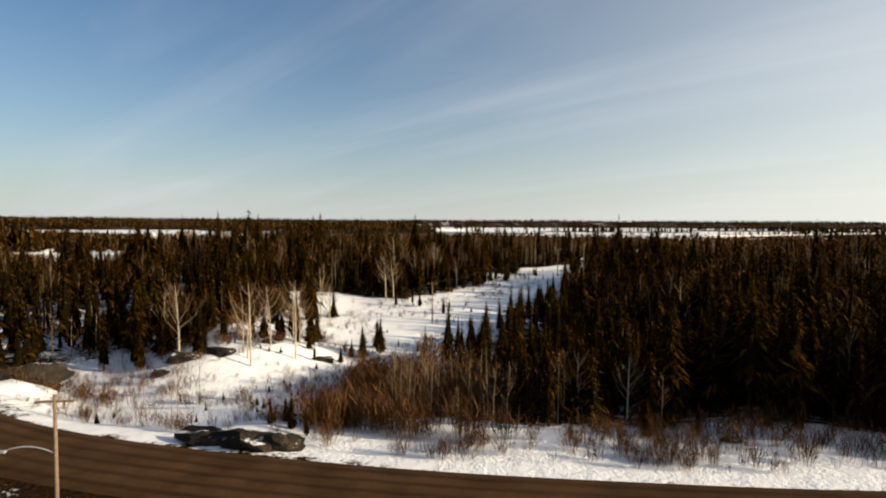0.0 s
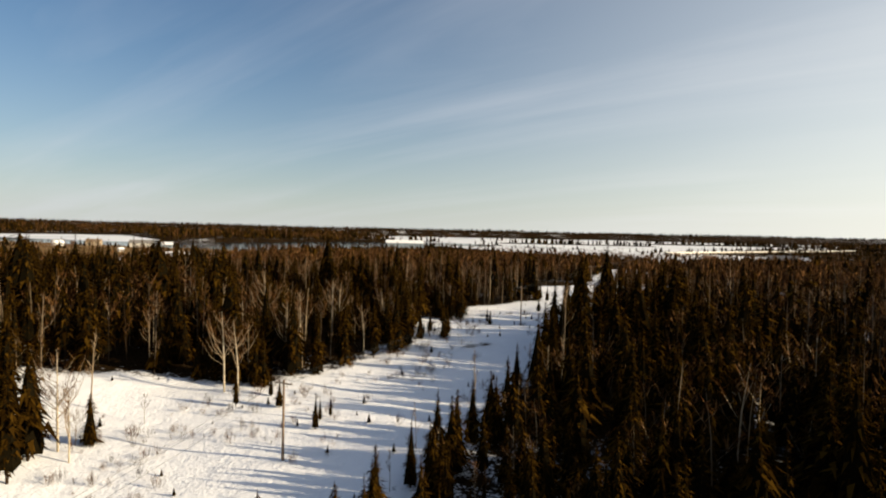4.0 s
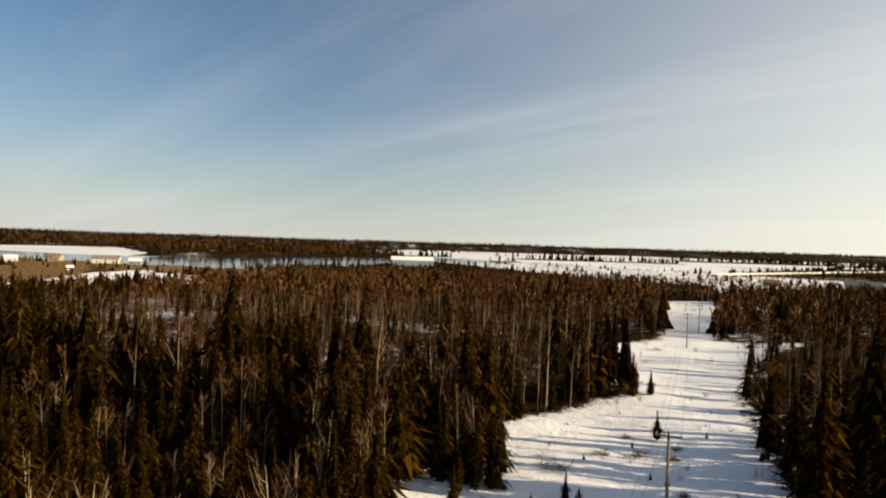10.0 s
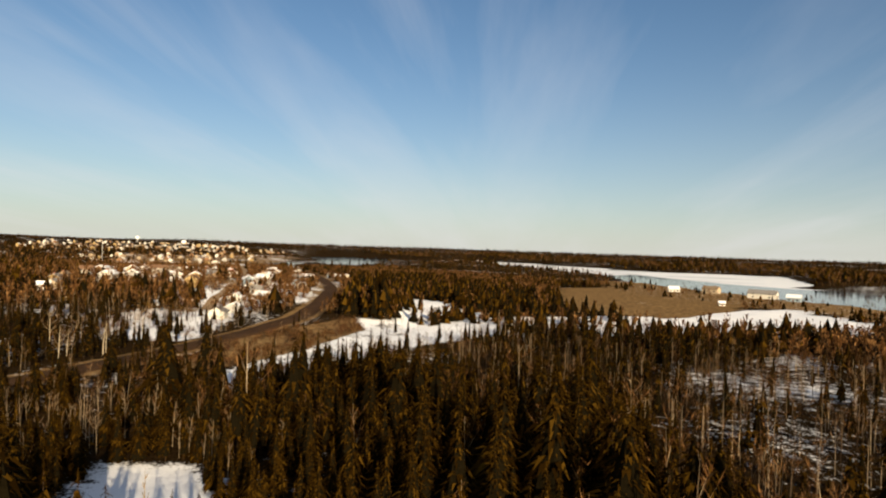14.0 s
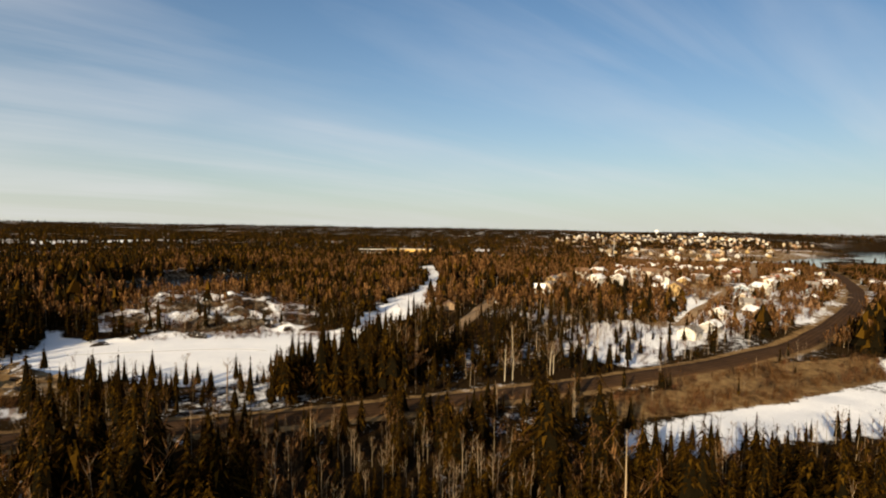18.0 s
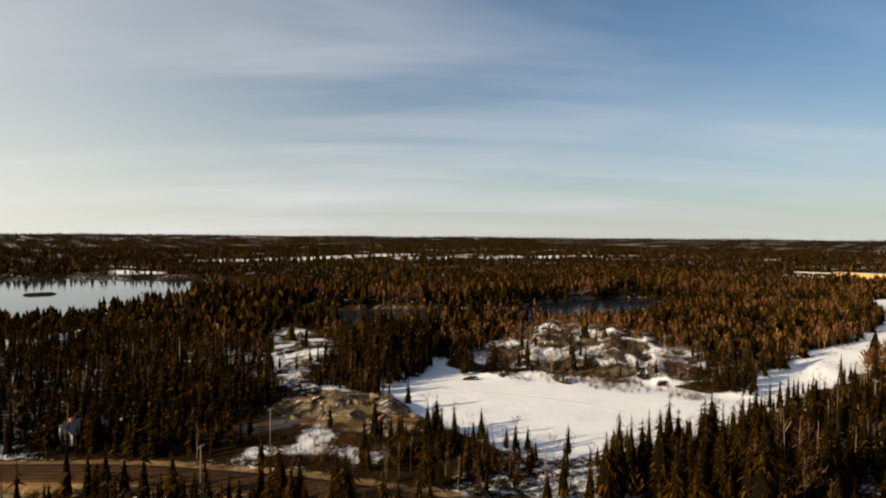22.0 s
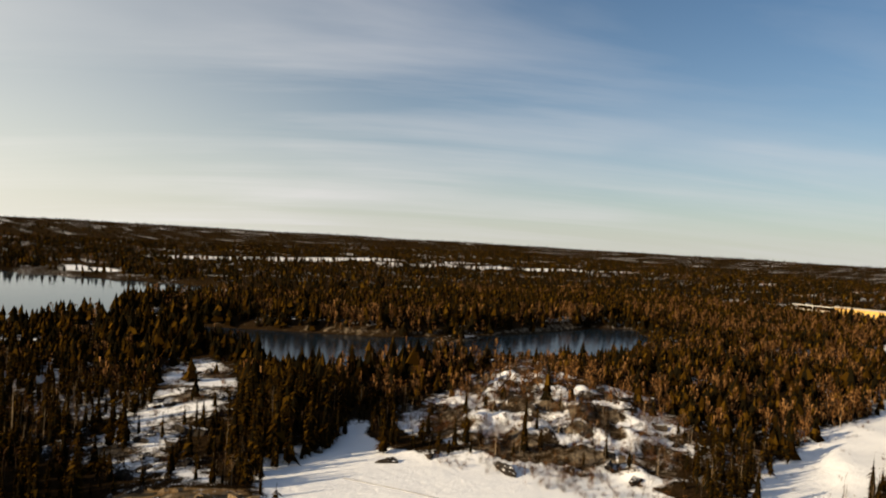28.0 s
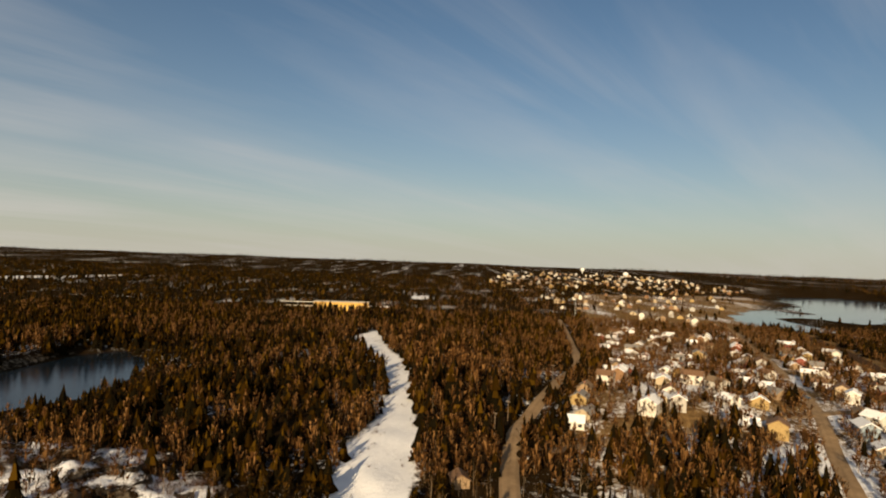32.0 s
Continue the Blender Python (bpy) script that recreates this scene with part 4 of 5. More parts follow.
stand("birch", near_b, [bare(rng, rng.uniform(8, 11.5), 10, 9, True, 3, 2) for _ in range(7)], ["leafless pale birch standing in snow"], "tree", "birches beside the cleared line", (1, 3))
young = nrg.uniform((-40, 62), (60, 265), (420, 2))
young = young[reach(CORRIDOR, young[:, 0], young[:, 1]) > 1.5][:70]
stand("spruce_sapling", np.column_stack([young, nrg.uniform(0.06, 0.17, len(young)), nrg.uniform(0, 6.283, len(young))]), [spruce(rng, rng.uniform(8, 10), 12, 7, False, 1.9, 0.0, True) for _ in range(4)], ["small dark spruce sapling poking out of snow"], "sapling", "saplings on the cleared line", (1, 3))
stand("dead_tree", chosen([(-30, 152.6, 1.05), (-60, 221, 1.0), (22, 158, 0.9)]), [bare(rng, rng.uniform(9.5, 10.5), 16, 2, True, 3, 1, 0.10, 1.2) for _ in range(2)], ["standing dead tree with short broken limbs"], "tree", "dead trees", (1, 3))
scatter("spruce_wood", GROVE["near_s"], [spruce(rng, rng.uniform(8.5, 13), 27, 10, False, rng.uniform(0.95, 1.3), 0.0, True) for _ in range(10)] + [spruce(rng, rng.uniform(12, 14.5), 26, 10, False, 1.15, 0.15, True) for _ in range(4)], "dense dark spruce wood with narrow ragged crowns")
scatter("bare_wood", GROVE["near_b"], [bare(rng, rng.uniform(9, 12), 10, 8, False, rng.choice((1, 3)), 2) for _ in range(10)], "leafless birches and poplars with grey twigs")
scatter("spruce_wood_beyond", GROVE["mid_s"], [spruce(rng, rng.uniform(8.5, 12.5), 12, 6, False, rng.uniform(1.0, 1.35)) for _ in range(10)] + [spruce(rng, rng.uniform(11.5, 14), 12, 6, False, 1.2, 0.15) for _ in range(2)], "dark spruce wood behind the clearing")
scatter("bare_wood_beyond", GROVE["mid_b"], [bare(rng, rng.uniform(8.5, 11.5), 7, 5, False, rng.choice((1, 3)), 2) for _ in range(10)], "leafless birch wood behind the clearing")
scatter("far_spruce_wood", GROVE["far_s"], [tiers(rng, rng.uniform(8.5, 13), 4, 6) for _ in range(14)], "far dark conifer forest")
scatter("far_bare_wood", GROVE["far_b"], [brush(rng, rng.uniform(8, 11.5), 24, 2, 0.8) for _ in range(12)], "far leafless grey-brown wood")
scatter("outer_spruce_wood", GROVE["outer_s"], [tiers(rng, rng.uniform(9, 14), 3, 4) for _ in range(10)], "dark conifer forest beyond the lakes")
scatter("outer_bare_wood", GROVE["outer_b"], [brush(rng, rng.uniform(7, 11), 8) for _ in range(10)], "grey-brown leafless wood beyond the lakes")
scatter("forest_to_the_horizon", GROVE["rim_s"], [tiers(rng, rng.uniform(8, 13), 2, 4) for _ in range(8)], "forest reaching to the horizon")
scatter("bare_forest_to_the_horizon", GROVE["rim_b"], [brush(rng, rng.uniform(7, 11), 6) for _ in range(8)], "brown leafless forest reaching to the horizon")


def shrubs():
    """Low brush: red and brown stems on banks, verges and clearings."""
    rows = []
    for poly, n, lo, hi in ((YARD, 1500, 0.10, 0.30), (ROCKHILL, 2000, 0.08, 0.32), (CORRIDOR, 700, 0.05, 0.2), (OUTCROP, 420, 0.08, 0.3), (PITSNOW, 260, 0.08, 0.3), (MOUND, 90, 0.06, 0.14), (BELT, 500, 0.06, 0.2),
                            ([(-74.9, 86.2), (-36.1, 64.1), (-9.4, 56.1), (-7.8, 100.4), (-25, 130), (-59.4, 116.7)], 1000, 0.07, 0.27), ([(-9.4, 53.8), (23.4, 49.9), (54.6, 51.4), (52.3, 67), (16, 64.1)], 420, 0.08, 0.3), (FLATS, 700, 0.10, 0.35), (SNOWY_TOWN, 160, 0.1, 0.3), (SHORE, 500, 0.1, 0.3),
                            ([(-14, 62), (8, 58), (10, 72), (2, 104), (-14, 105)], 420, 0.2, 0.55), ([(-70, 24), (10, 24), (0, 39), (-38, 48), (-66, 60)], 260, 0.1, 0.3), ([(-30, 150), (-14, 160), (5, 178), (12, 205), (22, 226), (34, 224), (14, 160), (0, 132), (-25, 128)], 420, 0.06, 0.2),
                            ([(-232, 60), (-262, 150), (-250, 160), (-222, 88)], 500, 0.08, 0.25), ([(-300, 172), (-230, 172), (-230, 186), (-300, 190)], 200, 0.1, 0.25)):
        p = np.array(poly)
        x, y = nrg.uniform(p[:, 0].min(), p[:, 0].max(), n * 3), nrg.uniform(p[:, 1].min(), p[:, 1].max(), n * 3)
        ok = inside(poly, x, y) & (away(HIGHWAY, x, y) > 8) & (waves(x, y, 9, 4.0) + nrg.normal(0, 0.4, n * 3) > 0.05)
        x, y = x[ok][:n], y[ok][:n]
        rows.append(np.stack([x, y, 10 * nrg.uniform(lo, hi, len(x)), nrg.uniform(0, 6.28, len(x))], 1))
    return np.concatenate(rows)


scatter("low_brush", shrubs(), [shrub(rng, rng.choice((13, 17, 22)), m) for m in (2, 2, 1, 4, 2, 1, 2, 2)], "low leafless brown and red brush")


# ---- built things ----
def box(bm, x0, x1, y0, y1, z0, z1):
    v = [bm.verts.new(p) for p in ((x0, y0, z0), (x1, y0, z0), (x1, y1, z0), (x0, y1, z0), (x0, y0, z1), (x1, y0, z1), (x1, y1, z1), (x0, y1, z1))]
    for f in ((3, 2, 1, 0), (4, 5, 6, 7), (0, 1, 5, 4), (1, 2, 6, 5), (2, 3, 7, 6), (3, 0, 4, 7)):
        bm.faces.new([v[i] for i in f])


def prism(bm, outline, x0, x1):
    """An outline in y and z drawn out along x."""
    a = [bm.verts.new((x0, y, z)) for y, z in outline]
    b = [bm.verts.new((x1, y, z)) for y, z in outline]
    n = len(outline)
    for i in range(n):
        bm.faces.new((a[i], a[(i + 1) % n], b[(i + 1) % n], b[i]))
    bm.faces.new(a[::-1])
    bm.faces.new(b)


def rod(bm, a, b, r0, r1, sides=8):
    a, b = Vector(a), Vector(b)
    q = (b - a).to_track_quat("Z", "Y")
    ring = []
    for p, r in ((a, r0), (b, r1)):
        ring.append([bm.verts.new(p + q @ Vector((r * math.cos(k * 6.2832 / sides), r * math.sin(k * 6.2832 / sides), 0))) for k in range(sides)])
    for k in range(sides):
        bm.faces.new((ring[0][k], ring[0][(k + 1) % sides], ring[1][(k + 1) % sides], ring[1][k]))
    bm.faces.new(ring[0][::-1])
    bm.faces.new(ring[1])


def solid(name, bm, mat, parent, label="", smooth=False):
    bmesh.ops.recalc_face_normals(bm, faces=bm.faces[:])
    me = bpy.data.meshes.new(name)
    bm.to_mesh(me)
    bm.free()
    me.materials.append(mat)
    if smooth:
        me.polygons.foreach_set("use_smooth", [True] * len(me.polygons))
    return part(name, me, parent, label)


def made(fn, *args):
    bm = bmesh.new()
    fn(bm, *args)
    return bm


def level_at(x, y):
    return float(height(np.array([x]), np.array([y]))[0])


WALLS = [("white", plain("white_siding", (0.55, 0.52, 0.46), 0.7)), ("cream", plain("cream_siding", (0.38, 0.30, 0.20), 0.7)), ("tan", plain("tan_siding", (0.28, 0.19, 0.11), 0.75)),
         ("brown", plain("brown_siding", (0.20, 0.11, 0.055), 0.8)), ("grey", plain("grey_siding", (0.36, 0.34, 0.31), 0.75)), ("yellow", plain("yellow_siding", (0.32, 0.22, 0.09), 0.7)),
         ("blue-grey", plain("blue_siding", (0.22, 0.27, 0.31), 0.75)), ("red", plain("red_siding", (0.20, 0.055, 0.035), 0.75))]
ROOFS = [("snow-covered", plain("roof_snow", (0.80, 0.80, 0.80), 0.7, scale=0.8, vary=0.08)), ("brown shingle", plain("brown_shingle", (0.16, 0.09, 0.05), 0.9, scale=6)),
         ("grey shingle", plain("grey_shingle", (0.20, 0.185, 0.17), 0.9, scale=6)), ("tan shingle", plain("tan_shingle", (0.20, 0.14, 0.085), 0.9, scale=6)), ("green metal", plain("green_roof", (0.05, 0.13, 0.09), 0.5))]
WINDOW = plain("window_glass", (0.03, 0.035, 0.04), 0.12, 0.6, vary=0.1)
DOOR = plain("painted_door", (0.16, 0.09, 0.06), 0.6)
BRICKWORK = plain("chimney_brick", (0.24, 0.11, 0.07), 0.9, scale=8)
WOOD = plain("weathered_pole_wood", (0.17, 0.12, 0.078), 0.85, scale=5)
STEEL = plain("galvanised_steel", (0.45, 0.45, 0.44), 0.45, 0.5, metal=0.6)
WHITE = plain("white_paint", (0.80, 0.79, 0.76), 0.6, vary=0.06)
OCHRE = plain("ochre_masonry", (0.55, 0.33, 0.08), 0.8, scale=0.6, vary=0.12)
CONCRETE = plain("weathered_concrete", (0.42, 0.37, 0.30), 0.9, scale=0.8)
STONE = plain("dark_granite", (0.06, 0.045, 0.034), 0.9, scale=1.2, vary=0.5)
ORANGE = plain("orange_cladding", (0.62, 0.20, 0.05), 0.7)
CAR_PAINTS = [plain("red_paint", (0.5, 0.02, 0.015), 0.3, 0.5), plain("white_car_paint", (0.75, 0.75, 0.74), 0.3, 0.5), plain("dark_car_paint", (0.03, 0.04, 0.06), 0.25, 0.5)]
RUBBER = plain("tyre_rubber", (0.02, 0.02, 0.02), 0.9)


def house(x, y, turn, w, d, h, wall, roof, chimney):
    """A gabled house: long side along its own x."""
    tone, wmat = WALLS[wall]
    cover, rmat = ROOFS[roof]
    root = tagged(new("house"), f"{tone} {'two-storey' if h > 4 else 'low'} gabled house with {cover} roof", "house", "houses of the town")
    root.matrix_basis = pose(x, y, level_at(x, y), 0, 0, turn)
    pitch = d * 0.27
    bm = bmesh.new()
    prism(bm, [(-d / 2, -1.2), (d / 2, -1.2), (d / 2, h), (0, h + pitch), (-d / 2, h)], -w / 2, w / 2)
    solid("wall", bm, wmat, root)
    bm = bmesh.new()
    e, t = 0.5, 0.28
    prism(bm, [(-d / 2 - e, h - e * 0.54), (0, h + pitch + 0.02), (d / 2 + e, h - e * 0.54), (d / 2 + e, h - e * 0.54 + t), (0, h + pitch + t + 0.05), (-d / 2 - e, h - e * 0.54 + t)], -w / 2 - 0.4, w / 2 + 0.4)
    solid("roof", bm, rmat, root)
    for s in (-1, 1):
        for k in (-0.3, 0.28):
            for z in ((1.0, 3.6) if h > 4 else (1.0,)):
                pane = solid("window", made(box, w * k - 0.7, w * k + 0.7, s * d / 2 - 0.04, s * d / 2 + 0.04, z, z + 1.2), WINDOW, root)
    solid("door", made(box, -0.45, 0.45, -d / 2 - 0.06, -d / 2 + 0.05, 0, 2.05), DOOR, root)
    if chimney:
        solid("chimney", made(box, w * 0.2, w * 0.2 + 0.7, -0.35, 0.35, h, h + pitch + 1.0), BRICKWORK, root)
    return root


def town():
    r = random.Random(23)
    spots = [(-437, 306), (-508, 258), (-541, 320), (-378, 268), (-410, 300), (-353, 221), (-332, 215), (-398, 224), (-500, 359), (-430, 330), (-388, 285), (-401, 318), (-353, 322), (-321, 326), (-391, 350),
             (-512, 446), (-498, 430), (-593, 306), (-657, 359), (-641, 373), (-700, 306)]
    lines = [(p, 20 + r.uniform(-4, 4)) for p in spots]
    u, v = np.array((-0.924, 0.382)), np.array((0.382, 0.924))
    for j in range(-5, 19):
        for i in range(0, 38):
            p = np.array((-300.0, 225.0)) + u * (i * 13.5 + r.uniform(-5, 5)) + v * (j * 18 + r.uniform(-5, 5) - 10 * (j % 2))
            lines.append(((float(p[0]), float(p[1])), -22.4 + 90 * (r.random() < 0.35) + r.uniform(-12, 12)))
    placed, count = [], 0
    for (x, y), turn in lines:
        X, Y = np.array([x]), np.array([y])
        if not inside(wider(TOWN, -4), X, Y)[0] or inside(THICKET, X, Y)[0] or inside(SNOWY_TOWN, X, Y)[0] or x < -800:
            continue
        if min(away(HIGHWAY, X, Y)[0] - 4, away(SIDE_ROAD, X, Y)[0], away(STREET, X, Y)[0], away(CROSS_STREET, X, Y)[0]) < 10:
            continue
        if any((x - a) ** 2 + (y - c) ** 2 < 130 for a, c in placed) or r.random() < 0.14:
            continue
        placed.append((x, y))
        two = r.random() < 0.3
        house(x, y, turn, r.uniform(6.5, 10.5), r.uniform(5.5, 7.2), 4.9 if two else r.uniform(2.5, 3.0), r.choice((0, 0, 0, 1, 1, 2, 3, 4, 5, 6, 7)), r.choice((0, 0, 0, 0, 1, 2, 3)), r.random() < 0.5)
    return placed


HOMES = town()
house(-92, 64, 30, 10, 7, 2.7, 4, 2, True)
house(-114, -86, 10, 9, 7, 2.7, 0, 0, False)
house(-126, -100, 60, 9, 7, 2.7, 4, 0, False)
house(-321, 186, 10, 6, 5, 2.5, 2, 1, False)
house(-262, 738, 15, 22, 11, 4.2, 0, 2, False)
house(-232, 728, 15, 10, 8, 3.6, 6, 0, False)
house(-317, 752, 10, 14, 9, 3.6, 1, 3, True)
house(-345, 735, 40, 10, 8, 3.0, 0, 0, False)
house(380, 645, -35, 26, 12, 4.6, 0, 2, False)
house(410, 668, -35, 18, 8, 3.4, 4, 0, False)
house(330, 690, -20, 12, 8, 3.0, 3, 1, False)
house(-232, 622, 40, 4, 4, 2.2, 0, 0, False)
long_shed = house(15, 905, 3, 50, 14, 6.5, 6, 0, False)
long_shed.name = "warehouse"
tagged(long_shed, "long pale blue-grey warehouse with snow-covered roof beside the frozen lake", "warehouse", "large sheds")


def far_town():
    """Roofs and walls of the town centre, far across the bay."""
    r = np.random.default_rng(5)
    n = 520
    x, y = r.uniform(-2900, -800, n), r.uniform(230, 1100, n)
    zone = [(-790, 330), (-1200, 330), (-2000, 240), (-2900, 400), (-2900, 1000), (-2100, 1000), (-1900, 960), (-1400, 690), (-900, 530)]
    ok = inside(zone, x, y) & (reach(BAY, x, y) < -12)
    x, y = x[ok], y[ok]
    z = height(x, y)
    w, d, h = r.uniform(3.5, 6, len(x)), r.uniform(3, 4.5, len(x)), r.choice([2.6, 2.8, 3, 5, 7], len(x))
    big = r.random(len(x)) < 0.07
    w[big] *= 2.6
    a = np.radians(-22) + r.normal(0, 0.1, len(x))
    V, F, M = [], [], []
    corner = np.array([(-1, -1), (1, -1), (1, 1), (-1, 1)])
    for i in range(len(x)):
        c, s = math.cos(a[i]), math.sin(a[i])
        base = []
        for q in corner:
            px, py = q[0] * w[i], q[1] * d[i]
            base.append((x[i] + px * c - py * s, y[i] + px * s + py * c))
        ridge = [(x[i] + k * w[i] * c, y[i] + k * w[i] * s) for k in (-1, 1)]
        v = [(*p, z[i] - 2) for p in base] + [(*p, z[i] + h[i]) for p in base] + [(*p, z[i] + h[i] + (0.4 if big[i] else 2.4)) for p in ridge]
        o = len(V) * 10
        V.append(v)
        f = [(0, 1, 5), (0, 5, 4), (1, 2, 6), (1, 6, 5), (2, 3, 7), (2, 7, 6), (3, 0, 4), (3, 4, 7), (5, 6, 9), (7, 4, 8), (4, 5, 9), (4, 9, 8), (6, 7, 8), (6, 8, 9)]
        F += [tuple(k + o for k in t) for t in f]
        wm, rm = r.integers(0, 6), 8 + r.integers(0, 4)
        M += [wm] * 10 + [rm] * 4
    mats = [m for _, m in WALLS] + [m for _, m in ROOFS]
    return tagged(mesh_object("far_town", np.array(V).reshape(-1, 3), F, mats, M), "pale far houses and blocks of the town centre", "buildings", kind="stuff")


far_town()


def pole(x, y, tall, turn, arms=1, lamp=False, group="utility poles"):
    root = tagged(new("utility_pole"), "weathered wooden utility pole with a street lamp" if lamp else "weathered wooden utility pole with a crossarm standing in snow", "utility pole", group)
    root.matrix_basis = pose(x, y, level_at(x, y), 0, 0, turn)
    solid("post", made(rod, (0, 0, -0.5), (0, 0, tall), 0.17, 0.11), WOOD, root, smooth=True)
    for k in range(arms):
        z = tall - 0.5 - k * 1.2
        solid("crossarm", made(box, -1.2, 1.2, -0.07, 0.07, z, z + 0.13), WOOD, root)
        for o in (-1.05, 0.35, 1.05):
            solid("insulator", made(rod, (o, 0, z + 0.13), (o, 0, z + 0.33), 0.05, 0.07, 6), STEEL, root)
    if lamp:
        bm = bmesh.new()
        rings = []
        for q in range(9):
            u = q / 8
            c = Vector((-3.1 * u, 0, tall * 0.60 + 1.5 * u * (1.22 - u)))
            rings.append([bm.verts.new(c + Vector((0, 0.05 * math.cos(w), 0.05 * math.sin(w)))) for w in np.arange(6) * 1.0472])
        for q, r in zip(rings, rings[1:]):
            for w in range(6):
                bm.faces.new((q[w], q[(w + 1) % 6], r[(w + 1) % 6], r[w]))
        solid("lamp_arm", bm, STEEL, root)
        bm = made(box, -3.7, -3.0, -0.16, 0.16, tall * 0.60 + 0.18, tall * 0.60 + 0.36)
        bmesh.ops.bevel(bm, geom=bm.edges[:], offset=0.05, segments=1, affect="EDGES")
        solid("lamp_head", bm, STEEL, root)
    return root


def wires(a, b, za, zb, sag=1.2):
    """Three sagging conductors between two poles."""
    (ax, ay), (bx, by) = a, b
    d = np.array((bx - ax, by - ay))
    n = np.array((-d[1], d[0])) / np.hypot(*d)
    root = tagged(new("power_line"), "thin sagging overhead wires between wooden poles", "wires", "wire spans")
    root.location = (ax, ay, za)
    for o in (-1.05, 0.35, 1.05):
        bm = bmesh.new()
        rings = []
        for k in range(11):
            s = k / 10
            p = Vector((d[0] * s + n[0] * o, d[1] * s + n[1] * o, (zb - za) * s - 4 * sag * s * (1 - s)))
            rings.append([bm.verts.new(p + Vector((n[0] * u, n[1] * u, w))) for u, w in ((0.012, 0), (-0.006, 0.01), (-0.006, -0.01))])
        for q, r in zip(rings, rings[1:]):
            for k in range(3):
                bm.faces.new((q[k], q[(k + 1) % 3], r[(k + 1) % 3], r[k]))
        solid("wire", bm, RUBBER, root)


LINE = [(-25.4, 40, 9.8, True), (-2.5, 140.2, 9.4, False), (40, 216.5, 9.6, False), (92, 328, 9.6, False), (157, 456, 9.6, False), (228, 590, 9.6, False)]
SECOND = [(109, 357, 9.6, False), (176, 488, 9.6, False)]
ROADSIDE = [(-102, 118, 9, False), (-124, 103, 9, False), (-156, 160, 9, False), (-364, 198, 9.5, False), (-383, 204, 9.5, False), (-268, 190, 9.5, False), (-460, 232, 9.5, False)]
for row in (LINE, SECOND):
    for k, (x, y, h, lamp) in enumerate(row):
        nx, ny = row[min(k + 1, len(row) - 1)][:2] if k < len(row) - 1 else row[k - 1][:2]
        pole(x, y, h, math.degrees(math.atan2(ny - y, nx - x)) + 90 if not lamp else 8, 1, lamp)
    for p, q in zip(row, row[1:]):
        wires(p[:2], q[:2], level_at(*p[:2]) + p[2] - 0.2, level_at(*q[:2]) + q[2] - 0.2)
wires((-25.4, 40), (-90, 46), level_at(-25.4, 40) + 9.4, 7.0, 0.8)
for x, y, h, lamp in ROADSIDE:
    pole(x, y, h, 40, 1, lamp)


def power_station():
    root = tagged(new("power_station"), "long ochre masonry power station with tall windows beside its dam", "power station")
    root.matrix_basis = pose(-902, 32, -2, 0, 0, 96)
    solid("wall", made(box, -33, 33, -8, 8, -4, 14.5), OCHRE, root)
    solid("roof", made(box, -33.6, 33.6, -8.6, 8.6, 14.5, 15.3), CONCRETE, root)
    for k in range(13):
        x = -30 + k * 5
        for s in (-1, 1):
            solid("window", made(box, x - 1.1, x + 1.1, s * 8 - 0.1, s * 8 + 0.1, 4, 11.5), WINDOW, root)
    solid("annex", made(box, 33, 60, -6, 6, -4, 10), OCHRE, root)
    solid("annex_roof", made(box, 32.8, 60.4, -6.4, 6.4, 10, 10.6), ROOFS[0][1], root)
    dam = tagged(new("dam"), "concrete dam with open sluice bays and a walkway", "dam")
    dam.matrix_basis = pose(-898, -22, -2, 0, 0, 96)
    solid("walkway", made(box, -21, 21, -2.5, 2.5, 8.4, 9.2), CONCRETE, dam)
    for k in range(9):
        solid("pier", made(box, -20 + k * 5 - 0.6, -20 + k * 5 + 0.6, -2.5, 2.5, -4, 8.4), CONCRETE, dam)
    solid("gantry", made(box, -21, 21, -0.6, 0.6, 13.2, 13.8), STEEL, dam)
    for k in (-20, 0, 20):
        solid("gantry_post", made(rod, (k, 0, 9.2), (k, 0, 13.2), 0.3, 0.3, 6), STEEL, dam)


power_station()


def water_tower(x, y, top, wide):
    z = level_at(x, y)
    root = tagged(new("water_tower"), "far white water tower on the skyline", "water tower", "water towers")
    root.location = (x, y, z)
    bm = bmesh.new()
    bmesh.ops.create_uvsphere(bm, u_segments=14, v_segments=8, radius=wide / 2, matrix=Matrix.Translation((0, 0, top - z)) @ Matrix.Diagonal((1, 1, 0.75, 1)))
    solid("tank", bm, WHITE, root, smooth=True)
    solid("shaft", made(rod, (0, 0, -2), (0, 0, top - z), wide * 0.16, wide * 0.12, 10), WHITE, root)


water_tower(-3030, 720, 48, 20)
water_tower(-2985, 906, 34, 24)


def mast(x, y, tall):
    root = tagged(new("radio_mast"), "slender lattice radio mast above the trees", "mast")
    root.location = (x, y, level_at(x, y))
    for k in range(3):
        a = k * 2.094
        solid("leg", made(rod, (0.7 * math.cos(a), 0.7 * math.sin(a), 0), (0.25 * math.cos(a), 0.25 * math.sin(a), tall), 0.12, 0.08, 5), STEEL, root)
    for k in range(12):
        z = tall * k / 12
        solid("brace", made(rod, (0.7, 0, z), (-0.35, 0.6, z + tall / 12), 0.06, 0.06, 4), STEEL, root)


mast(-915, 322, 32)


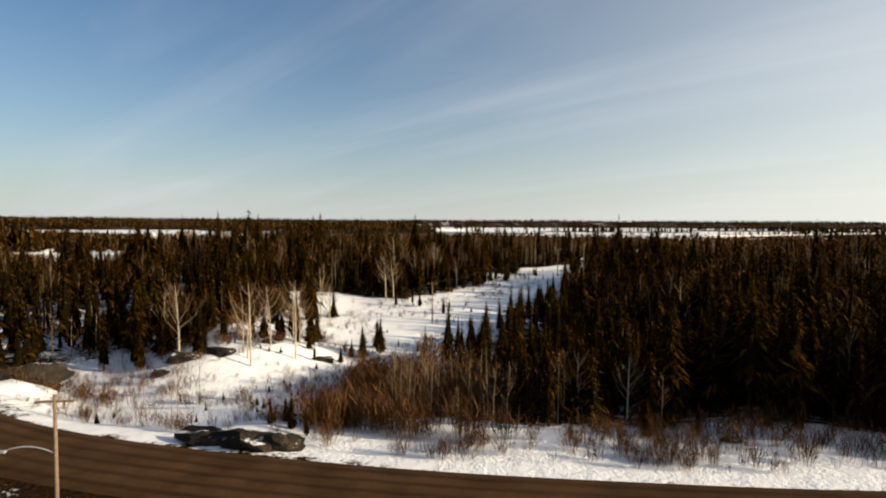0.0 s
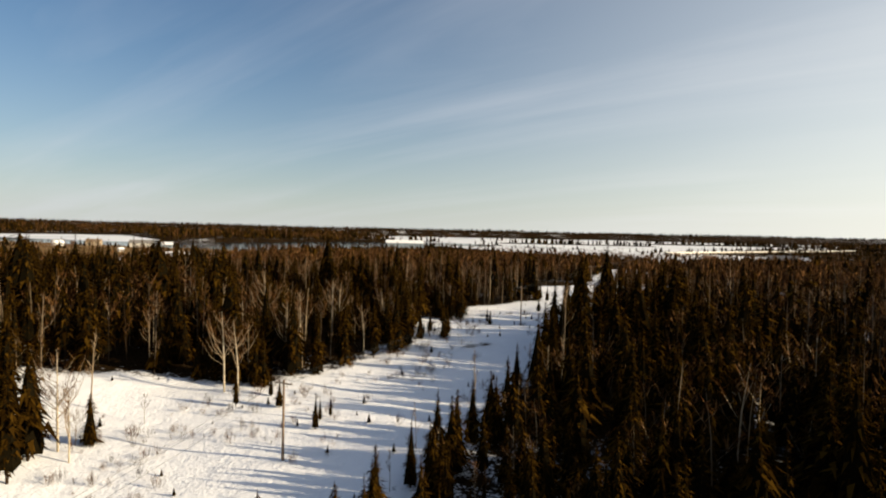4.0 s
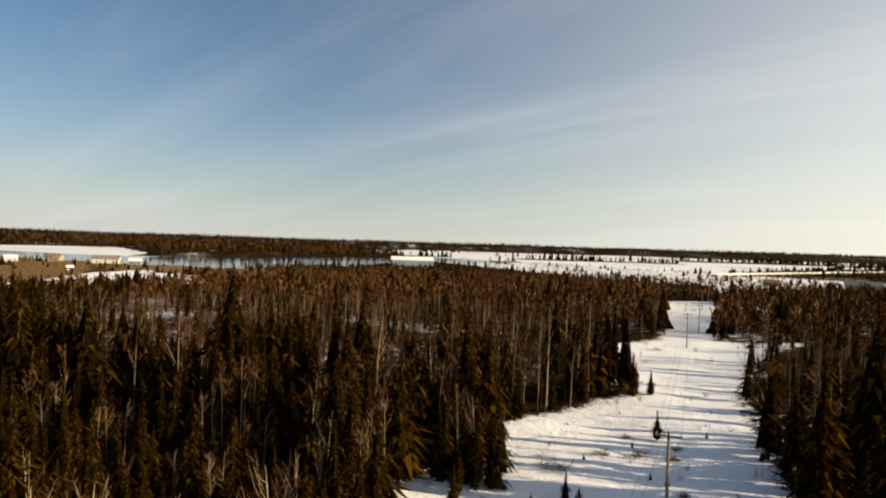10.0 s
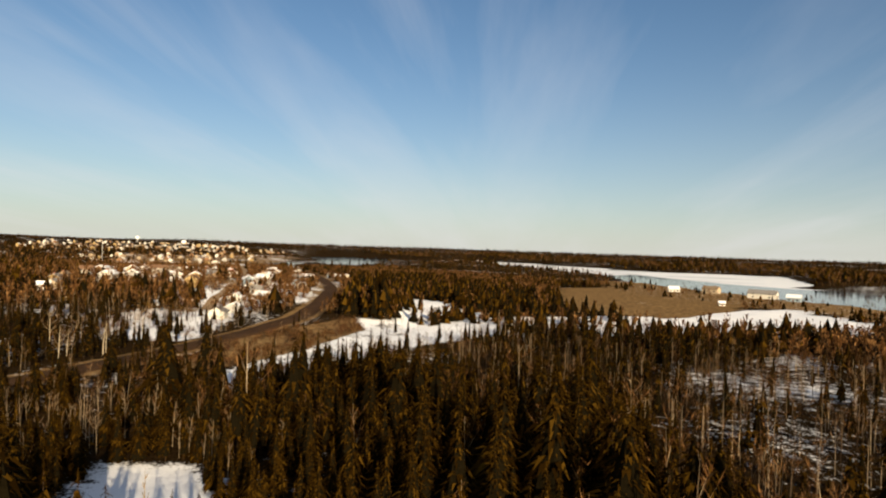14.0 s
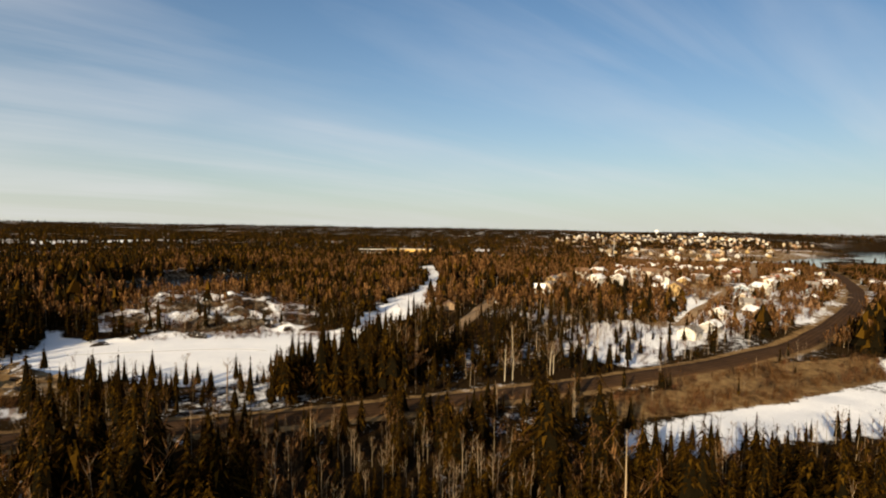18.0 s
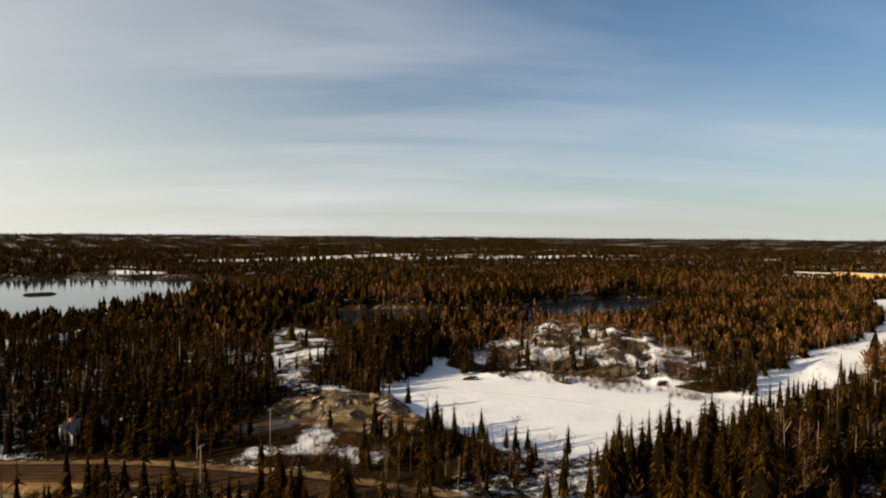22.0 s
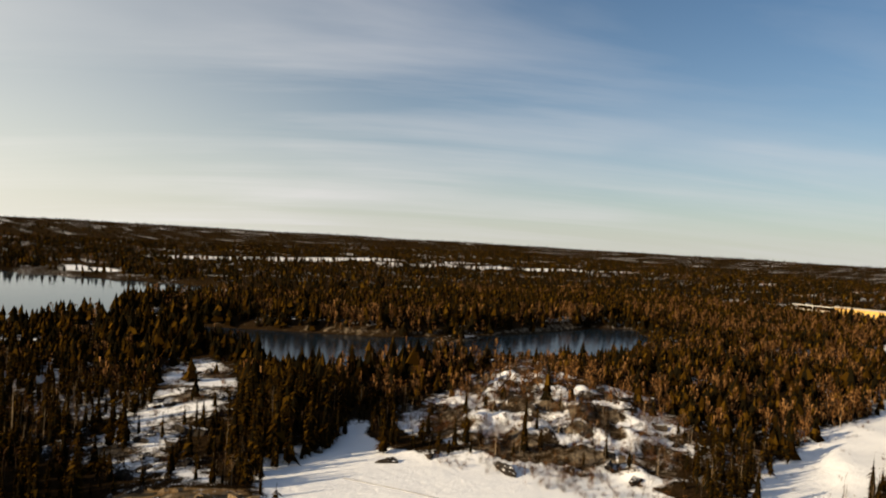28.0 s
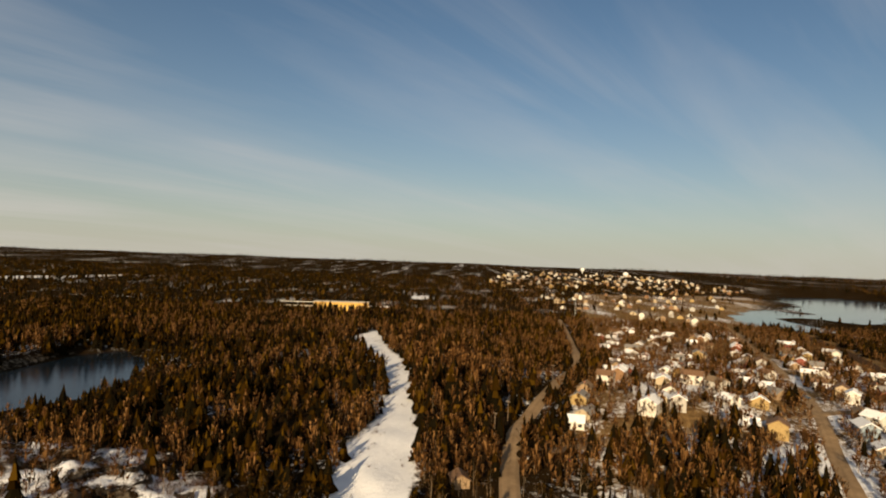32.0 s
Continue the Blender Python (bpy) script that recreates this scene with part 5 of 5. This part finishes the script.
def bridge():
    """The long low bridge at the frozen lake's outlet."""
    root = tagged(new("bridge"), "long low road bridge on piers over lake ice", "bridge")
    a, b = np.array((342.0, 817.0)), np.array((900.0, 1230.0))
    d = b - a
    n = float(np.hypot(*d))
    root.matrix_basis = pose(a[0], a[1], 0, 0, 0, math.degrees(math.atan2(d[1], d[0])))
    solid("deck", made(box, 0, n, -4, 4, 3.2, 4.2), CONCRETE, root)
    for k in range(int(n // 24) + 1):
        solid("pier", made(box, k * 24 - 0.7, k * 24 + 0.7, -3, 3, -7, 3.2), CONCRETE, root)
    for s in (-4, 3.8):
        solid("railing", made(box, 0, n, s, s + 0.2, 4.2, 5.2), STEEL, root)


bridge()


def rock_material():
    """Dark granite; old snow lies on what faces up."""
    k = Mat("snow_capped_granite", 0.9, 0.2)
    n1, n2 = k.noise(0.9, 5, 0.65), k.noise(5.0, 4, 0.6)
    g = k.node("ShaderNodeNewGeometry")
    up = k.node("ShaderNodeSeparateXYZ")
    k.link(g.outputs["Normal"], up.inputs[0])
    lie = k.math("ADD", up.outputs[2], k.math("MULTIPLY", k.math("SUBTRACT", n1, 0.5), 0.9))
    snow = k.math("MULTIPLY", k.math("SUBTRACT", lie, 0.93), 9.0, True)
    stone = k.mix(k.math("MULTIPLY", n2, 0.6), k.ramp(n1, [(0.32, (0.008, 0.006, 0.0045)), (0.55, (0.024, 0.018, 0.013)), (0.75, (0.085, 0.060, 0.038))]), (0.015, 0.011, 0.008))
    k.bump(k.math("ADD", n1, n2), 0.6, 0.25)
    return k.color(k.mix(snow, stone, (0.78, 0.78, 0.80)))


CAPPED = rock_material()
CLOD = plain("frozen_dirt", (0.15, 0.105, 0.062), 0.95, 0.0, 1.5, 0.5)


def boulder(x, y, s, seed, label="dark granite boulder half buried in snow", long=1.0, mat=None, turn=None):
    """A broken block: a ball cut back by flat breaks, with rough faces."""
    r = random.Random(seed)
    bm = bmesh.new()
    bmesh.ops.create_icosphere(bm, subdivisions=3, radius=1.0)
    k = Vector((r.uniform(0, 9), r.uniform(0, 9), r.uniform(0, 9)))
    cuts = [(Vector((r.gauss(0, 1), r.gauss(0, 1), r.gauss(0.1, 0.7))).normalized(), r.uniform(0.35, 0.8)) for _ in range(17)]
    for v in bm.verts:
        for n, d in cuts:
            o = v.co.dot(n) - d
            if o > 0:
                v.co -= n * o
        v.co *= 1 + 0.22 * noise.noise(v.co * 2.3 + k) + 0.22 * noise.noise(v.co * 5.0 + k)
        v.co = Vector((v.co.x * s * long, v.co.y * s * 0.8, max(v.co.z, -0.5) * s * 0.66))
    bmesh.ops.recalc_face_normals(bm, faces=bm.faces[:])
    me = bpy.data.meshes.new("boulder")
    bm.to_mesh(me)
    bm.free()
    me.materials.append(mat or CAPPED)
    ob = tagged(new("boulder", me), label, "rock", "boulders")
    ob.matrix_basis = pose(x, y, level_at(x, y) + 0.12 * s, 0, 0, r.uniform(0, 360) if turn is None else turn)


for x, y, s, long, turn in ((-41.6, 99.6, 2.8, 1.7, 10), (-36.2, 101.1, 2.4, 1.8, -5), (-22.8, 57.8, 2.4, 2.0, -14), (-19.1, 56.9, 2.6, 1.9, -12), (-15.2, 56.6, 2.3, 1.8, -10), (-20.8, 106.2, 1.6, 1.6, 5), (-62.1, 87.6, 4.2, 1.6, 40), (-54.3, 80.1, 3.2, 1.6, 35),
                            (-69.4, 92.2, 3.0, 1.5, 45), (45.4, 70.6, 1.6, 1.6, 20), (53.9, 74.8, 1.8, 1.5, 10), (28.2, 59.6, 1.0, 1.5, 0), (-44.2, 96, 1.6, 1.4, 30), (-30.9, 108.7, 1.3, 1.5, 0), (-12.5, 112.6, 1.1, 1.3, 0)):
    boulder(x, y, s, int(x * 7 + y), "dark granite ledge with a snow cap", long, CAPPED, turn)
for x, y, size, long in ((-234, 105, 3.4, 1.8), (-257, 130, 3.2, 1.9), (-224, 85, 2.6, 1.7), (-212, 81, 2.4, 1.6), (-175, 36, 4.6, 1.7), (-168, 40, 3.4, 1.5), (-192, 62, 2.0, 1.4), (-200, 64, 2.4, 1.5), (-259, 121, 2.6, 1.6)):
    boulder(x, y, size, int(x * 5 + y), "dark granite ledge at the edge of snow-covered ice", long)
rk = random.Random(4)
for _ in range(110):
    x, y = rk.uniform(-340, -228), rk.uniform(25, 140)
    if inside(ROCKHILL, np.array([x]), np.array([y]))[0]:
        boulder(x, y, rk.uniform(0.6, 2.6), int(x * 13 + y), "weathered granite outcrop among snow and brush", rk.uniform(1.0, 2.2))
for _ in range(80):
    x, y = rk.uniform(-215, -140), rk.uniform(-60, 70)
    if reach(OUTCROP, np.array([x]), np.array([y]))[0] > -8:
        boulder(x, y, rk.uniform(0.8, 3.4), int(x * 11 + y), "dark granite outcrop beside a snowy clearing", rk.uniform(1.0, 2.0))
for _ in range(150):
    x, y = rk.uniform(-172, -126), rk.uniform(64, 120)
    if inside(MOUND, np.array([x]), np.array([y]))[0]:
        boulder(x, y, rk.uniform(0.4, 1.9), int(x * 17 + y), "broken tan rock and frozen dirt on the bare mound", rk.uniform(1.0, 1.8), CLOD if rk.random() < 0.7 else CAPPED)


def car(x, y, turn, paint, label):
    root = tagged(new("car"), label, "car", "parked cars")
    root.matrix_basis = pose(x, y, level_at(x, y) + 0.15, 0, 0, turn)
    bm = bmesh.new()
    prism(bm, [(-0.85, 0.3), (0.85, 0.3), (0.85, 0.85), (0.78, 0.95), (-0.78, 0.95), (-0.85, 0.85)], -2.2, 2.2)
    solid("body", bm, CAR_PAINTS[paint], root)
    bm = bmesh.new()
    prism(bm, [(-0.78, 0.95), (0.78, 0.95), (0.6, 1.45), (-0.6, 1.45)], -1.4, 0.9)
    solid("cabin", bm, WINDOW, root)
    for px in (-1.35, 1.35):
        for py in (-0.8, 0.8):
            solid("wheel", made(rod, (px, py - 0.1, 0.32), (px, py + 0.1, 0.32), 0.32, 0.32, 10), RUBBER, root)


car(-340, 222, 15, 0, "red car parked in a snowy yard")
for k, (x, y) in enumerate(((-352, 300), (-372, 316), (-398, 340), (-365, 232), (-345, 208), (-446, 352), (-420, 236), (-520, 378))):
    car(x, y, -20 + 90 * (k % 2), 1 + k % 2, ("white" if k % 2 == 0 else "dark") + " car parked beside a town street")


def brush_pile(x, y, wide, seed):
    """A heap of cut branches."""
    r = random.Random(seed)
    p = Pile()
    for _ in range(90):
        o = np.array((r.gauss(0, 0.35) * wide, r.gauss(0, 0.25) * wide, abs(r.gauss(0, 0.16)) * wide))
        a, ln = r.uniform(0, 6.283), r.uniform(0.3, 0.8) * wide
        e = o + (ln * math.cos(a), ln * math.sin(a), r.uniform(-0.1, 0.25) * ln)
        e[2] = max(e[2], 0.02)
        blade(p, o, e, 0.05, r.choice((1, 2, 2, 1)))
    v, f, m = p.arrays()
    ob = mesh_object("cut_brush", v, f, TREE_MATS, m)
    ob.matrix_basis = pose(x, y, level_at(x, y), 0, 0, r.uniform(0, 360))
    tagged(ob, "heap of cut brown branches lying on snow", "brush pile", "brush piles")


for k, (x, y, w) in enumerate(((34, 234, 2.4), (40.5, 217.5, 1.6), (41, 239, 1.6), (46, 239, 2.0), (50, 238, 1.6), (52, 242, 1.2), (46, 226, 0.9), (25, 191, 2.2), (28, 191.5, 1.6), (47, 247, 1.2), (66, 300, 2.2), (80, 318, 2.4))):
    brush_pile(x, y, w, k)
